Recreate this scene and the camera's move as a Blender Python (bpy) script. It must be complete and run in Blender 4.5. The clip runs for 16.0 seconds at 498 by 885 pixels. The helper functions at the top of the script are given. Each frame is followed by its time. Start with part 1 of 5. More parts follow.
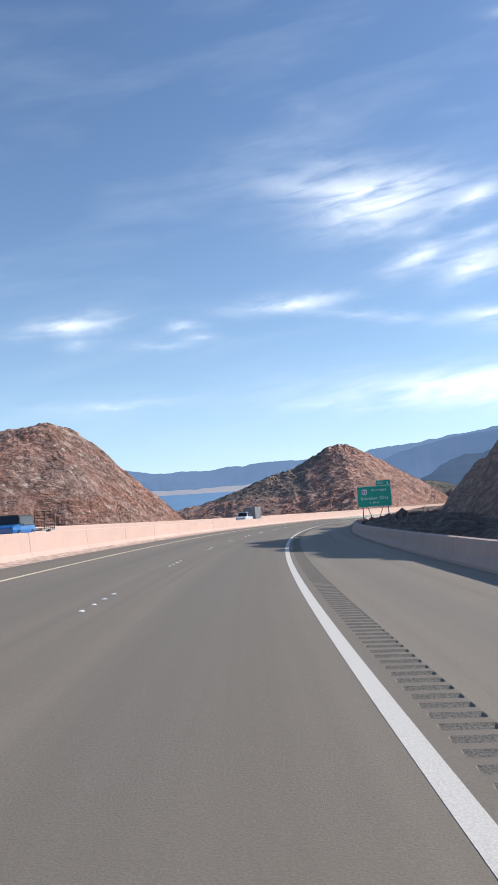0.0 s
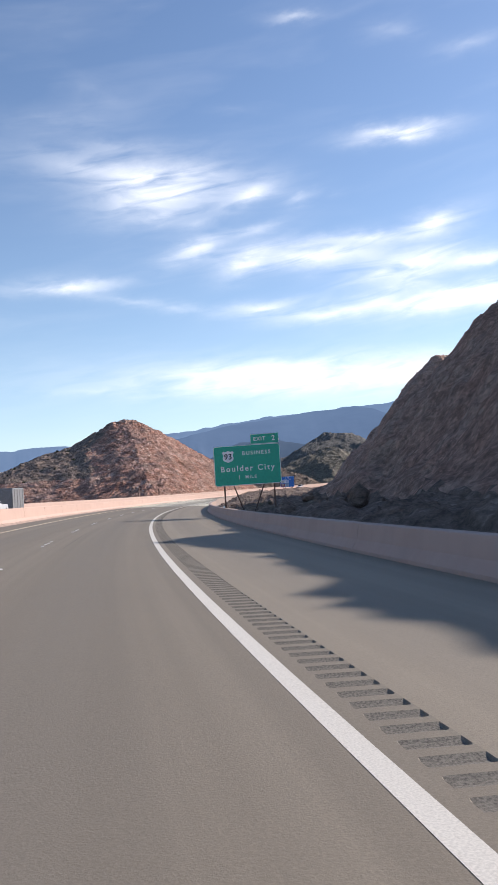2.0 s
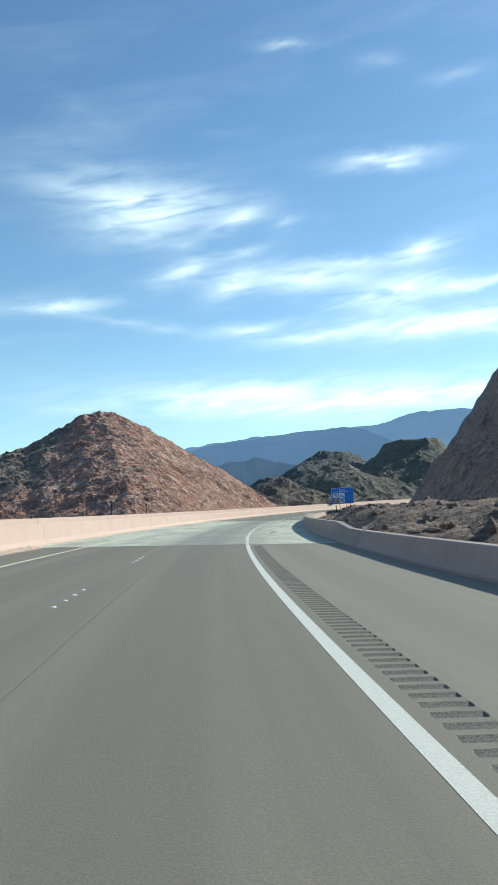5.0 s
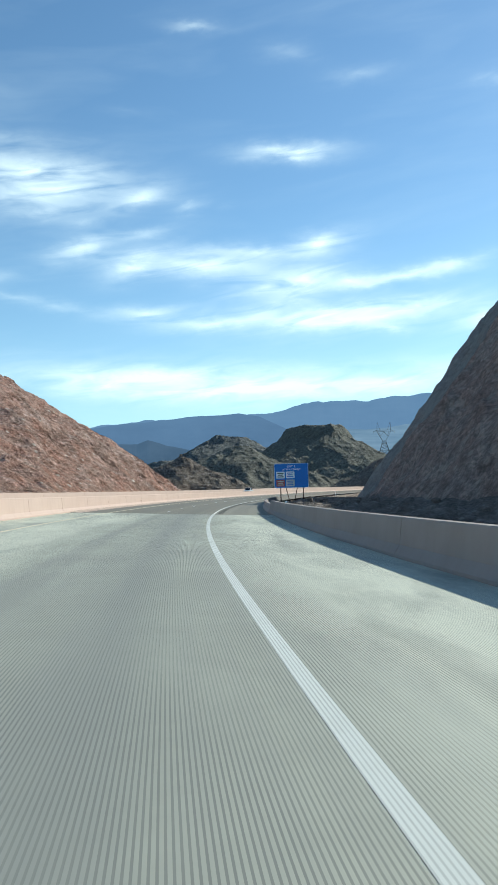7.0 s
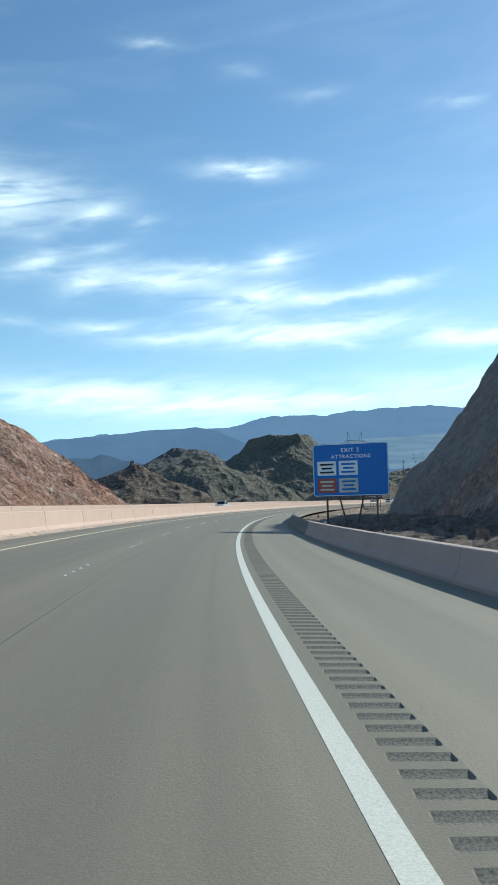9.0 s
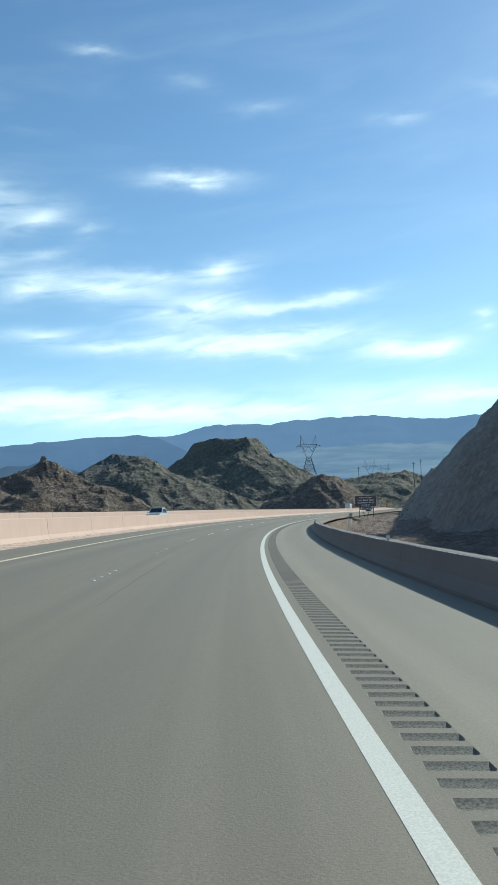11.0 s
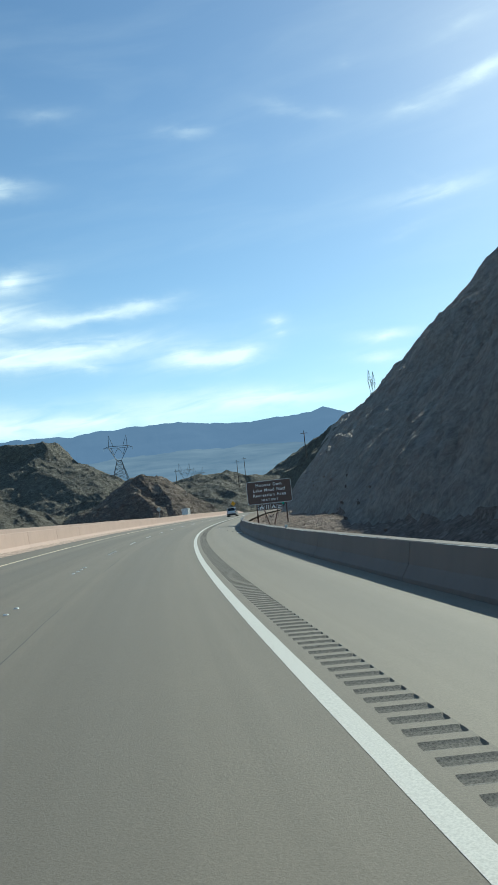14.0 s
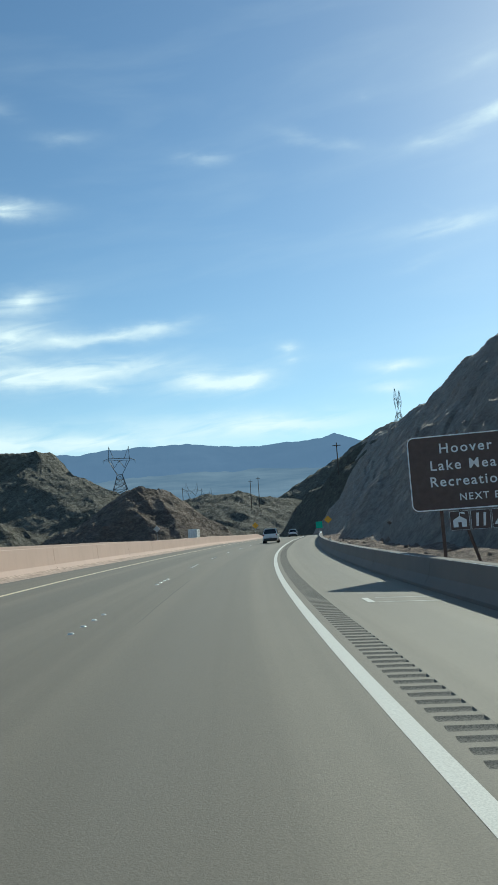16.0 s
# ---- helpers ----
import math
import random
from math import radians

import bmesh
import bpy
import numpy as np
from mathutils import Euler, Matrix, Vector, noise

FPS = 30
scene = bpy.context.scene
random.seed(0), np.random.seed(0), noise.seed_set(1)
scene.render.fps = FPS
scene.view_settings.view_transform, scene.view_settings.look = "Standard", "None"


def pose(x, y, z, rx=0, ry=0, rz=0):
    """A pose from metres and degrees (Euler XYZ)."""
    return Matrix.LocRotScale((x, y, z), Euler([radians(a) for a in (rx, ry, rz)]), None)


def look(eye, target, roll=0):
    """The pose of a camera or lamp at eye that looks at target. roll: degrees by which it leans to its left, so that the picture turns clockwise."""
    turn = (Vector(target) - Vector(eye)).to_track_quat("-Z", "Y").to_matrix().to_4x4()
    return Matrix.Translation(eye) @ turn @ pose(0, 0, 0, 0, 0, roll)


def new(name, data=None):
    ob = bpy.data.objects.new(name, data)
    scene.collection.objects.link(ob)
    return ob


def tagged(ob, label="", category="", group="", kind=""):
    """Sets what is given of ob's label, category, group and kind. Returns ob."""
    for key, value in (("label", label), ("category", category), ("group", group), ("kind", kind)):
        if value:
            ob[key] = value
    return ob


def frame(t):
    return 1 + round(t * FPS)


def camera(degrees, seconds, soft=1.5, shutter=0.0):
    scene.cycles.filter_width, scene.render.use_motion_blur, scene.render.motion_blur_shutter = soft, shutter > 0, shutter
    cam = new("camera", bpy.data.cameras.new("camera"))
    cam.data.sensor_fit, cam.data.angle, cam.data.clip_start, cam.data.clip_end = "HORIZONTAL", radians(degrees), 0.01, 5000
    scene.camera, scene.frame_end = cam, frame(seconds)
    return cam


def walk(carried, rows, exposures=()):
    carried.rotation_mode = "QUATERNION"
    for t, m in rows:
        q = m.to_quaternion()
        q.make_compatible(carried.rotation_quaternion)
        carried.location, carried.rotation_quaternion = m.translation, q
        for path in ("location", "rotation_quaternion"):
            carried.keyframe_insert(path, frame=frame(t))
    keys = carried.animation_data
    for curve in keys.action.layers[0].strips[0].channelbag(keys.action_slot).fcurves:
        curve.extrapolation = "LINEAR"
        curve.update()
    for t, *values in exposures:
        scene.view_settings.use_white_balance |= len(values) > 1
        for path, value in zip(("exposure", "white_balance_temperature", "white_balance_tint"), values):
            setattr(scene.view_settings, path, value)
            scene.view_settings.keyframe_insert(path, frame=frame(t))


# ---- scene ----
ROWS = [
    (0, 0.172, 0.01, 1.388, 2.176, 5.243, -3.788),
    (0.5, -0.589, 14.344, 1.386, -4.181, 4.766, -3.705),
    (1, -1.006, 28.705, 1.373, -8.596, 4.539, -4.043),
    (1.5, -1.047, 43.085, 1.351, -11.692, 3.979, -3.75),
    (2, -0.728, 57.474, 1.323, -13.46, 3.371, -3.753),
    (2.5, -0.022, 71.861, 1.291, -13.358, 3.012, -3.691),
    (3, 1.041, 86.236, 1.256, -11.637, 3.092, -3.11),
    (3.2, 1.595, 91.978, 1.241, -11.46, 3.151, -3.03),
    (3.7, 3.221, 106.312, 1.204, -11.64, 3.529, -2.959),
    (4.25, 5.422, 122.036, 1.164, -12.605, 4.136, -3),
    (4.8, 8.044, 137.703, 1.127, -14.019, 4.69, -3.04),
    (5.3, 10.787, 151.886, 1.096, -15.387, 4.926, -2.967),
    (5.5, 11.981, 157.541, 1.085, -15.893, 4.903, -2.886),
    (6, 15.191, 171.633, 1.061, -18.625, 4.451, -2.298),
    (6.5, 18.624, 185.675, 1.046, -20.599, 3.853, -1.732),
    (7, 22.386, 199.638, 1.038, -22.101, 3.578, -1.274),
    (7.5, 26.585, 213.48, 1.032, -23.232, 3.906, -1.533),
    (8, 31.12, 227.217, 1.034, -24.188, 4.274, -1.645),
    (8.2, 32.984, 232.696, 1.038, -24.371, 4.34, -1.644),
    (8.7, 37.879, 246.312, 1.053, -24.864, 4.501, -1.535),
    (9.25, 43.629, 261.158, 1.079, -25.479, 4.669, -1.323),
    (9.8, 49.754, 275.857, 1.115, -26.192, 4.821, -1.131),
    (10.3, 55.673, 289.072, 1.154, -26.943, 4.939, -1.075),
    (10.5, 58.133, 294.317, 1.171, -27.275, 4.979, -1.105),
    (11, 64.502, 307.324, 1.22, -29.198, 5.183, -1.419),
    (11.5, 71.134, 320.203, 1.278, -30.547, 4.988, -1.806),
    (12, 78.076, 332.919, 1.342, -31.653, 4.648, -2.237),
    (12.5, 85.379, 345.434, 1.411, -33.118, 4.316, -2.716),
    (13, 92.979, 357.769, 1.486, -35.563, 4.276, -3.83),
    (13.5, 100.805, 369.964, 1.571, -39.086, 4.543, -5.087),
    (14, 108.915, 381.973, 1.662, -42.914, 5.041, -5.855),
    (14.5, 117.335, 393.766, 1.759, -45.895, 5.644, -6.228),
    (15, 126.012, 405.37, 1.862, -47.314, 6.182, -5.852),
    (15.5, 134.983, 416.745, 1.971, -46.5, 6.686, -4.935),
    (16, 144.207, 427.912, 2.088, -42.481, 6.856, -3.871),
]

cam = camera(33.88, 16.0, soft=1.5)
walk(cam, [(t, Matrix.Translation((x, y, z)) @ Euler((0, 0, radians(yaw))).to_matrix().to_4x4()
            @ Euler((radians(90 + pitch), 0, 0)).to_matrix().to_4x4() @ Euler((0, 0, radians(roll))).to_matrix().to_4x4())
           for t, x, y, z, yaw, pitch, roll in ROWS],
     [(0.0, 0.36, 6300, 13), (3.2, 0.38, 6820, 18), (5.3, 0.34, 5970, -6), (8.2, 0.26, 5950, -6), (12.5, 0.22, 5980, -7), (14.5, 0.02, 6080, -8), (16.0, -0.08, 6080, -8)])

# ---- world and sun ----
SUN_AZ, SUN_EL = 72.0, 31.0      # degrees to the right of +y, and above the horizon


def node(tree, kind, **settings):
    made = tree.nodes.new(kind)
    for key, value in settings.items():
        if key == "operation":
            made.operation = value
        elif key == "blend_type":
            made.blend_type = value
        elif key == "data_type":
            made.data_type = value
    return made


def plug(tree, value, socket):
    """Link a socket, or set a plain value."""
    if isinstance(value, bpy.types.NodeSocket):
        tree.links.new(value, socket)
    else:
        socket.default_value = value


def mth(tree, op, a, b=0.0, c=0.0, clamp=False):
    made = tree.nodes.new("ShaderNodeMath")
    made.operation, made.use_clamp = op, clamp
    for value, socket in zip((a, b, c), made.inputs):
        plug(tree, value, socket)
    return made.outputs[0]


def noise_tex(tree, vector, scale, detail=4.0, rough=0.55, distort=0.0):
    made = tree.nodes.new("ShaderNodeTexNoise")
    plug(tree, vector, made.inputs["Vector"])
    made.inputs["Scale"].default_value, made.inputs["Detail"].default_value = scale, detail
    made.inputs["Roughness"].default_value, made.inputs["Distortion"].default_value = rough, distort
    return made.outputs["Fac"]


def ramp(tree, fac, stops):
    made = tree.nodes.new("ShaderNodeValToRGB")
    plug(tree, fac, made.inputs[0])
    while len(made.color_ramp.elements) < len(stops):
        made.color_ramp.elements.new(0.5)
    for slot, (at, colour) in zip(made.color_ramp.elements, stops):
        slot.position = at
        slot.color = (*colour, 1) if not isinstance(colour, (int, float)) else (colour, colour, colour, 1)
    return made.outputs[0]


def mix(tree, fac, a, b, how="MIX"):
    made = tree.nodes.new("ShaderNodeMix")
    made.data_type, made.blend_type = "RGBA", how
    for value, socket in zip((fac, a, b), (made.inputs[0], made.inputs[6], made.inputs[7])):
        plug(tree, value if not isinstance(value, tuple) else (*value, 1), socket)
    return made.outputs[2]


# wisps of cirrus: azimuth, height, half length, half width (degrees), tilt, strength
CIRRUS_TOP = [
    (18.6, 30.6, 1.14, 0.16, -2, 0.5), (18.6, 30.5, 1.26, 0.16, -2, 0.4), (61.3, 29.6, 1.43, 0.41, 11, 0.5), (24.9, 29.3, 0.98, 0.38, -2, 0.25), (25.9, 28.9, 1.08, 0.35, -5, 0.38),
    (52.6, 28.9, 0.35, 0.19, 2, 0.3), (30.3, 27.5, 1.29, 0.35, 3, 0.3), (30.8, 27.4, 1.39, 0.25, 5, 0.38), (48.0, 26.9, 1.58, 0.28, -18, 0.38), (4.4, 26.8, 1.51, 0.38, -25, 0.25),
    (62.3, 26.7, 2.68, 0.35, 11, 0.85), (47.8, 26.7, 0.7, 0.16, -9, 0.3), (40.5, 26.3, 1.37, 0.22, -3, 0.38), (40.6, 26.3, 0.95, 0.16, 1, 0.35),
]
CIRRUS_HIGH = [
    (40.8, 26.0, 1.17, 0.25, -1, 0.4), (51.3, 26.0, 0.85, 0.19, -5, 0.5), (13.7, 25.6, 1.0, 0.16, -2, 0.2), (56.9, 25.5, 1.31, 0.22, -1, 0.5), (1.5, 25.0, 2.27, 0.38, -1, 0.4),
    (5.5, 23.4, 2.7, 0.41, 0, 0.45), (27.6, 23.3, 1.54, 0.22, -3, 0.4), (8.4, 23.2, 0.71, 0.35, -8, 0.4), (25.3, 23.0, 1.81, 0.28, -2, 0.95), (3.1, 22.3, 2.66, 0.51, -7, 0.5),
    (7.6, 21.7, 3.33, 0.57, -4, 0.75), (57.0, 21.3, 0.51, 0.13, -23, 0.3), (7.9, 20.5, 2.39, 0.82, 7, 0.9), (14.7, 20.3, 1.17, 0.41, 11, 0.8),
]
CIRRUS_UPPER = [
    (58.2, 20.2, 1.85, 0.25, 3, 0.8), (18.2, 19.7, 0.72, 0.22, 13, 0.6), (20.7, 19.6, 0.42, 0.16, 18, 0.3), (7.6, 19.1, 1.52, 0.32, 9, 0.6), (10.7, 18.6, 1.28, 0.25, 9, 0.5),
    (55.6, 18.0, 1.16, 0.19, 10, 0.4), (14.8, 17.8, 1.47, 0.25, 10, 0.6), (27.5, 17.1, 1.12, 0.41, 11, 0.95), (10.6, 16.9, 1.33, 0.41, 18, 0.8), (23.0, 16.7, 2.42, 0.28, -2, 0.7),
    (18.9, 15.9, 3.44, 0.54, -3, 0.9), (14.2, 15.7, 1.08, 0.41, 19, 0.85), (36.5, 15.1, 1.27, 0.22, 7, 0.7), (29.6, 14.6, 1.06, 0.28, 0, 0.8),
]
CIRRUS_MIDDLE = [
    (1.6, 14.6, 2.2, 0.28, 1, 0.85), (33.2, 14.6, 2.94, 0.25, 5, 0.8), (26.1, 14.5, 1.37, 0.47, 14, 0.9), (23.4, 14.4, 1.62, 0.38, 10, 0.7), (-14.3, 13.8, 1.93, 0.32, 6, 0.9),
    (5.5, 13.6, 1.83, 0.19, -8, 0.5), (-6.3, 13.6, 0.63, 0.22, 6, 0.8), (45.6, 13.2, 0.38, 0.25, 7, 0.6), (45.6, 13.2, 0.47, 0.22, 4, 0.7), (9.6, 12.9, 2.22, 0.22, -7, 0.5),
    (23.9, 12.9, 1.73, 0.28, 10, 0.7), (-13.7, 12.7, 0.67, 0.25, 7, 0.6), (-5.0, 12.7, 0.69, 0.16, 1, 0.6), (15.1, 12.6, 1.43, 0.28, 2, 0.8),
]
CIRRUS_LOWER = [
    (-7.9, 12.3, 2.1, 0.16, 2, 0.5), (31.1, 12.3, 4.17, 0.51, 3, 0.95), (46.0, 12.3, 0.38, 0.16, 3, 0.6), (27.8, 12.1, 2.46, 0.41, 3, 0.85), (20.1, 12.0, 2.35, 0.25, 4, 0.8),
    (38.9, 11.5, 1.0, 0.32, 7, 0.85), (32.5, 11.3, 1.1, 0.22, -6, 0.5), (53.3, 11.3, 1.24, 0.25, 0, 0.85), (32.3, 11.2, 0.75, 0.19, -5, 0.7), (40.6, 11.1, 1.94, 0.35, 1, 0.75),
    (42.6, 11.1, 1.17, 0.35, 11, 0.95), (40.0, 11.0, 0.95, 0.35, 4, 0.6), (52.8, 10.0, 1.23, 0.25, -3, 0.75), (-11.3, 8.3, 2.54, 0.19, 2, 0.6),
]
CIRRUS_LOW = [
    (43.7, 8.0, 4.44, 0.51, -2, 0.9), (15.7, 7.9, 5.28, 0.57, 0, 0.85), (-14.4, 7.7, 2.95, 0.35, -1, 0.3), (19.2, 7.5, 7.13, 0.7, -3, 0.9), (3.0, 7.5, 3.1, 0.19, 0, 0.4),
    (32.0, 7.4, 5.79, 0.57, -1, 0.8),
]


def make_world():
    world = bpy.data.worlds.new("sky")
    world.use_nodes = True
    scene.world = world
    tree = world.node_tree
    tree.nodes.clear()
    out = tree.nodes.new("ShaderNodeOutputWorld")
    back = tree.nodes.new("ShaderNodeBackground")
    sky = tree.nodes.new("ShaderNodeTexSky")
    sky.sky_type, sky.sun_disc = "NISHITA", False
    sky.sun_elevation, sky.sun_rotation = radians(SUN_EL), radians(SUN_AZ)
    sky.altitude, sky.air_density, sky.dust_density, sky.ozone_density = 500, 1.0, 0.32, 2.2
    where = tree.nodes.new("ShaderNodeTexCoord").outputs["Generated"]
    apart = tree.nodes.new("ShaderNodeSeparateXYZ")
    tree.links.new(where, apart.inputs[0])
    az = mth(tree, "MULTIPLY", mth(tree, "ARCTAN2", apart.outputs[0], apart.outputs[1]), 57.2958)
    el = mth(tree, "MULTIPLY", mth(tree, "ARCSINE", apart.outputs[2]), 57.2958)
    slope = mth(tree, "SUBTRACT", el, mth(tree, "MULTIPLY", az, 0.10))
    flat = tree.nodes.new("ShaderNodeCombineXYZ")
    plug(tree, mth(tree, "MULTIPLY", az, 0.22), flat.inputs[0])
    plug(tree, mth(tree, "MULTIPLY", slope, 1.1), flat.inputs[1])
    streak = noise_tex(tree, flat.outputs[0], 1.0, 6, 0.5, 0.6)
    soft = noise_tex(tree, flat.outputs[0], 0.28, 4, 0.5, 0.4)
    round_at = tree.nodes.new("ShaderNodeCombineXYZ")
    plug(tree, mth(tree, "MULTIPLY", az, 0.5), round_at.inputs[0])
    plug(tree, el, round_at.inputs[1])
    warp = tree.nodes.new("ShaderNodeTexNoise")
    plug(tree, round_at.outputs[0], warp.inputs["Vector"])
    warp.inputs["Scale"].default_value, warp.inputs["Detail"].default_value = 0.8, 5
    warp.inputs["Roughness"].default_value = 0.6
    apart_warp = tree.nodes.new("ShaderNodeSeparateColor")
    tree.links.new(warp.outputs["Color"], apart_warp.inputs[0])
    spot = tree.nodes.new("ShaderNodeCombineXYZ")
    plug(tree, mth(tree, "MULTIPLY_ADD", mth(tree, "SUBTRACT", apart_warp.outputs[0], 0.5), 1.7, az), spot.inputs[0])
    plug(tree, mth(tree, "MULTIPLY_ADD", mth(tree, "SUBTRACT", apart_warp.outputs[1], 0.5), 1.0, el), spot.inputs[1])
    total = 0.0
    for a, e, half, thin, tilt, power in CIRRUS_TOP + CIRRUS_HIGH + CIRRUS_UPPER + CIRRUS_MIDDLE + CIRRUS_LOWER + CIRRUS_LOW:
        local = tree.nodes.new("ShaderNodeMapping")
        local.vector_type = "TEXTURE"
        local.inputs["Location"].default_value = (a, e, 0)
        local.inputs["Rotation"].default_value = (0, 0, radians(tilt))
        local.inputs["Scale"].default_value = (half * 1.75, thin * 1.75, 1)
        tree.links.new(spot.outputs[0], local.inputs[0])
        reach = tree.nodes.new("ShaderNodeVectorMath")
        reach.operation = "LENGTH"
        tree.links.new(local.outputs[0], reach.inputs[0])
        total = mth(tree, "MULTIPLY_ADD", mth(tree, "POWER", 0.22, mth(tree, "POWER", reach.outputs["Value"], 1.35)), 1.12 * power ** 2.6 + 0.03, total)
    thread = mth(tree, "MULTIPLY_ADD", mth(tree, "SUBTRACT", streak, 0.5), 2.7, 0.80, clamp=True)
    body = mth(tree, "MULTIPLY", mth(tree, "MINIMUM", mth(tree, "MULTIPLY", total, 1.0), 0.88), thread)
    veil = mth(tree, "MULTIPLY", mth(tree, "MULTIPLY", mth(tree, "SUBTRACT", soft, 0.47, clamp=True), streak), 0.45)
    cover = mth(tree, "ADD", body, veil, clamp=True)
    low = mth(tree, "MULTIPLY", mth(tree, "POWER", 2.71828, mth(tree, "MULTIPLY", mth(tree, "ABSOLUTE", el), -0.13)), 0.55)
    vivid = tree.nodes.new("ShaderNodeHueSaturation")
    vivid.inputs["Saturation"].default_value, vivid.inputs["Value"].default_value = 1.06, 1.16
    tree.links.new(sky.outputs[0], vivid.inputs["Color"])
    seen = mix(tree, low, vivid.outputs[0], (5.6, 8.4, 10.6))
    seen = mix(tree, cover, seen, (9.8, 10.5, 11.0))
    tree.links.new(seen, back.inputs[0])
    back.inputs[1].default_value = 0.1
    tree.links.new(back.outputs[0], out.inputs[0])


make_world()
sun = new("sun", bpy.data.lights.new("sun", "SUN"))
sun.data.energy, sun.data.angle, sun.data.color = 4.4, radians(0.55), (1.0, 0.93, 0.84)
_a, _e = radians(SUN_AZ), radians(SUN_EL)
sun.matrix_world = look(Vector((math.sin(_a) * math.cos(_e), math.cos(_a) * math.cos(_e), math.sin(_e))) * 500, (0, 0, 0))

# ---- the road's line ----
# s: metres along the carriageway; o: metres to the right of the driven line
KAPPA_S = [-300, -0.0, 43.1, 86.3, 129.6, 172.9, 216.3, 259.7, 303.2, 346.6, 390.1, 433.6, 477.0, 520.4, 545.0, 564.0, 607.0, 650.0, 693.0, 760, 1400]
KAPPA_V = [-0.001629, -0.001629, -0.001747, -0.001705, -0.001527, -0.00158, -0.001679, -0.001691, -0.001658, -0.001674, -0.00162, -0.00148, -0.001694, -0.001292, -0.0008, -0.0003, 0.0004, 0.0008, 0.0008, 0.0, 0.0]
Z_COEF = [-0.99274, 1.5368, -0.76633, 0.14779]
CROSS = 0.03685            # banking of the curve, easing off where the road straightens
PSI0 = 0.058307
_STEP = 1.4455
_S = np.arange(-210, 975) * _STEP
_PSI = np.cumsum(np.interp(_S, KAPPA_S, KAPPA_V)) * _STEP
_PSI += PSI0 - np.interp(0, _S, _PSI)
_X, _Y = np.cumsum(-np.sin(_PSI)) * _STEP, np.cumsum(np.cos(_PSI)) * _STEP
_X -= np.interp(0, _S, _X)
_Y -= np.interp(0, _S, _Y)


def road_z(s):
    u = np.clip(s, -60, S_MAXZ) / 300
    z = 3 * (Z_COEF[0] * u**2 + Z_COEF[1] * u**3 + Z_COEF[2] * u**4 + Z_COEF[3] * u**5)
    return z - np.interp(s, [565, 600, 650, 720], [0, 0.28, 0.85, 1.6])


def bank(s):
    return np.interp(s, [490, 550, 600, 700], [CROSS, 0.016, 0.0, 0.0])


S_MAXZ = 640.0


def road_xy(s, o):
    psi = np.interp(s, _S, _PSI)
    return np.interp(s, _S, _X) + np.cos(psi) * o, np.interp(s, _S, _Y) + np.sin(psi) * o


def road_point(s, o, up=0.0):
    x, y = road_xy(s, o)
    return Vector((float(x), float(y), float(road_z(s) - bank(s) * o + up)))


def road_pose(s, o, up=0.0, turn=0.0):
    """A pose standing upright on the road, its y axis along the way of travel."""
    psi = float(np.interp(s, _S, _PSI))
    return Matrix.Translation(road_point(s, o, up)) @ Euler((0, 0, psi + radians(turn))).to_matrix().to_4x4()

# ---- materials ----
def material(name):
    made = bpy.data.materials.new(name)
    made.use_nodes = True
    tree = made.node_tree
    return made, tree, tree.nodes["Principled BSDF"], tree.nodes.new("ShaderNodeTexCoord").outputs["Object"]


def bump(tree, shader, height, strength, distance):
    made = tree.nodes.new("ShaderNodeBump")
    made.inputs["Strength"].default_value, made.inputs["Distance"].default_value = strength, distance
    plug(tree, height, made.inputs["Height"])
    tree.links.new(made.outputs[0], shader.inputs["Normal"])


def stretched(tree, where, x, y, z):
    made = tree.nodes.new("ShaderNodeMapping")
    made.inputs["Scale"].default_value = (x, y, z)
    plug(tree, where, made.inputs[0])
    return made.outputs[0]


def plain(name, colour, rough=0.5, metal=0.0, grain=0.12, scale=6.0, coat=0.0):
    """A surface of one colour with slight dirt and grain."""
    made, tree, shader, where = material(name)
    dirt = noise_tex(tree, where, scale, 5, 0.6)
    dark = tuple(v * (1 - 2.2 * grain) for v in colour)
    light = tuple(min(1, v * (1 + grain)) for v in colour)
    plug(tree, ramp(tree, dirt, [(0.3, dark), (0.62, light)]), shader.inputs["Base Color"])
    shader.inputs["Roughness"].default_value, shader.inputs["Metallic"].default_value = rough, metal
    shader.inputs["Coat Weight"].default_value = coat
    return made


def glow(name, colour, power):
    made = plain(name, colour, 0.4)
    shader = made.node_tree.nodes["Principled BSDF"]
    shader.inputs["Emission Color"].default_value, shader.inputs["Emission Strength"].default_value = (*colour, 1), power
    return made


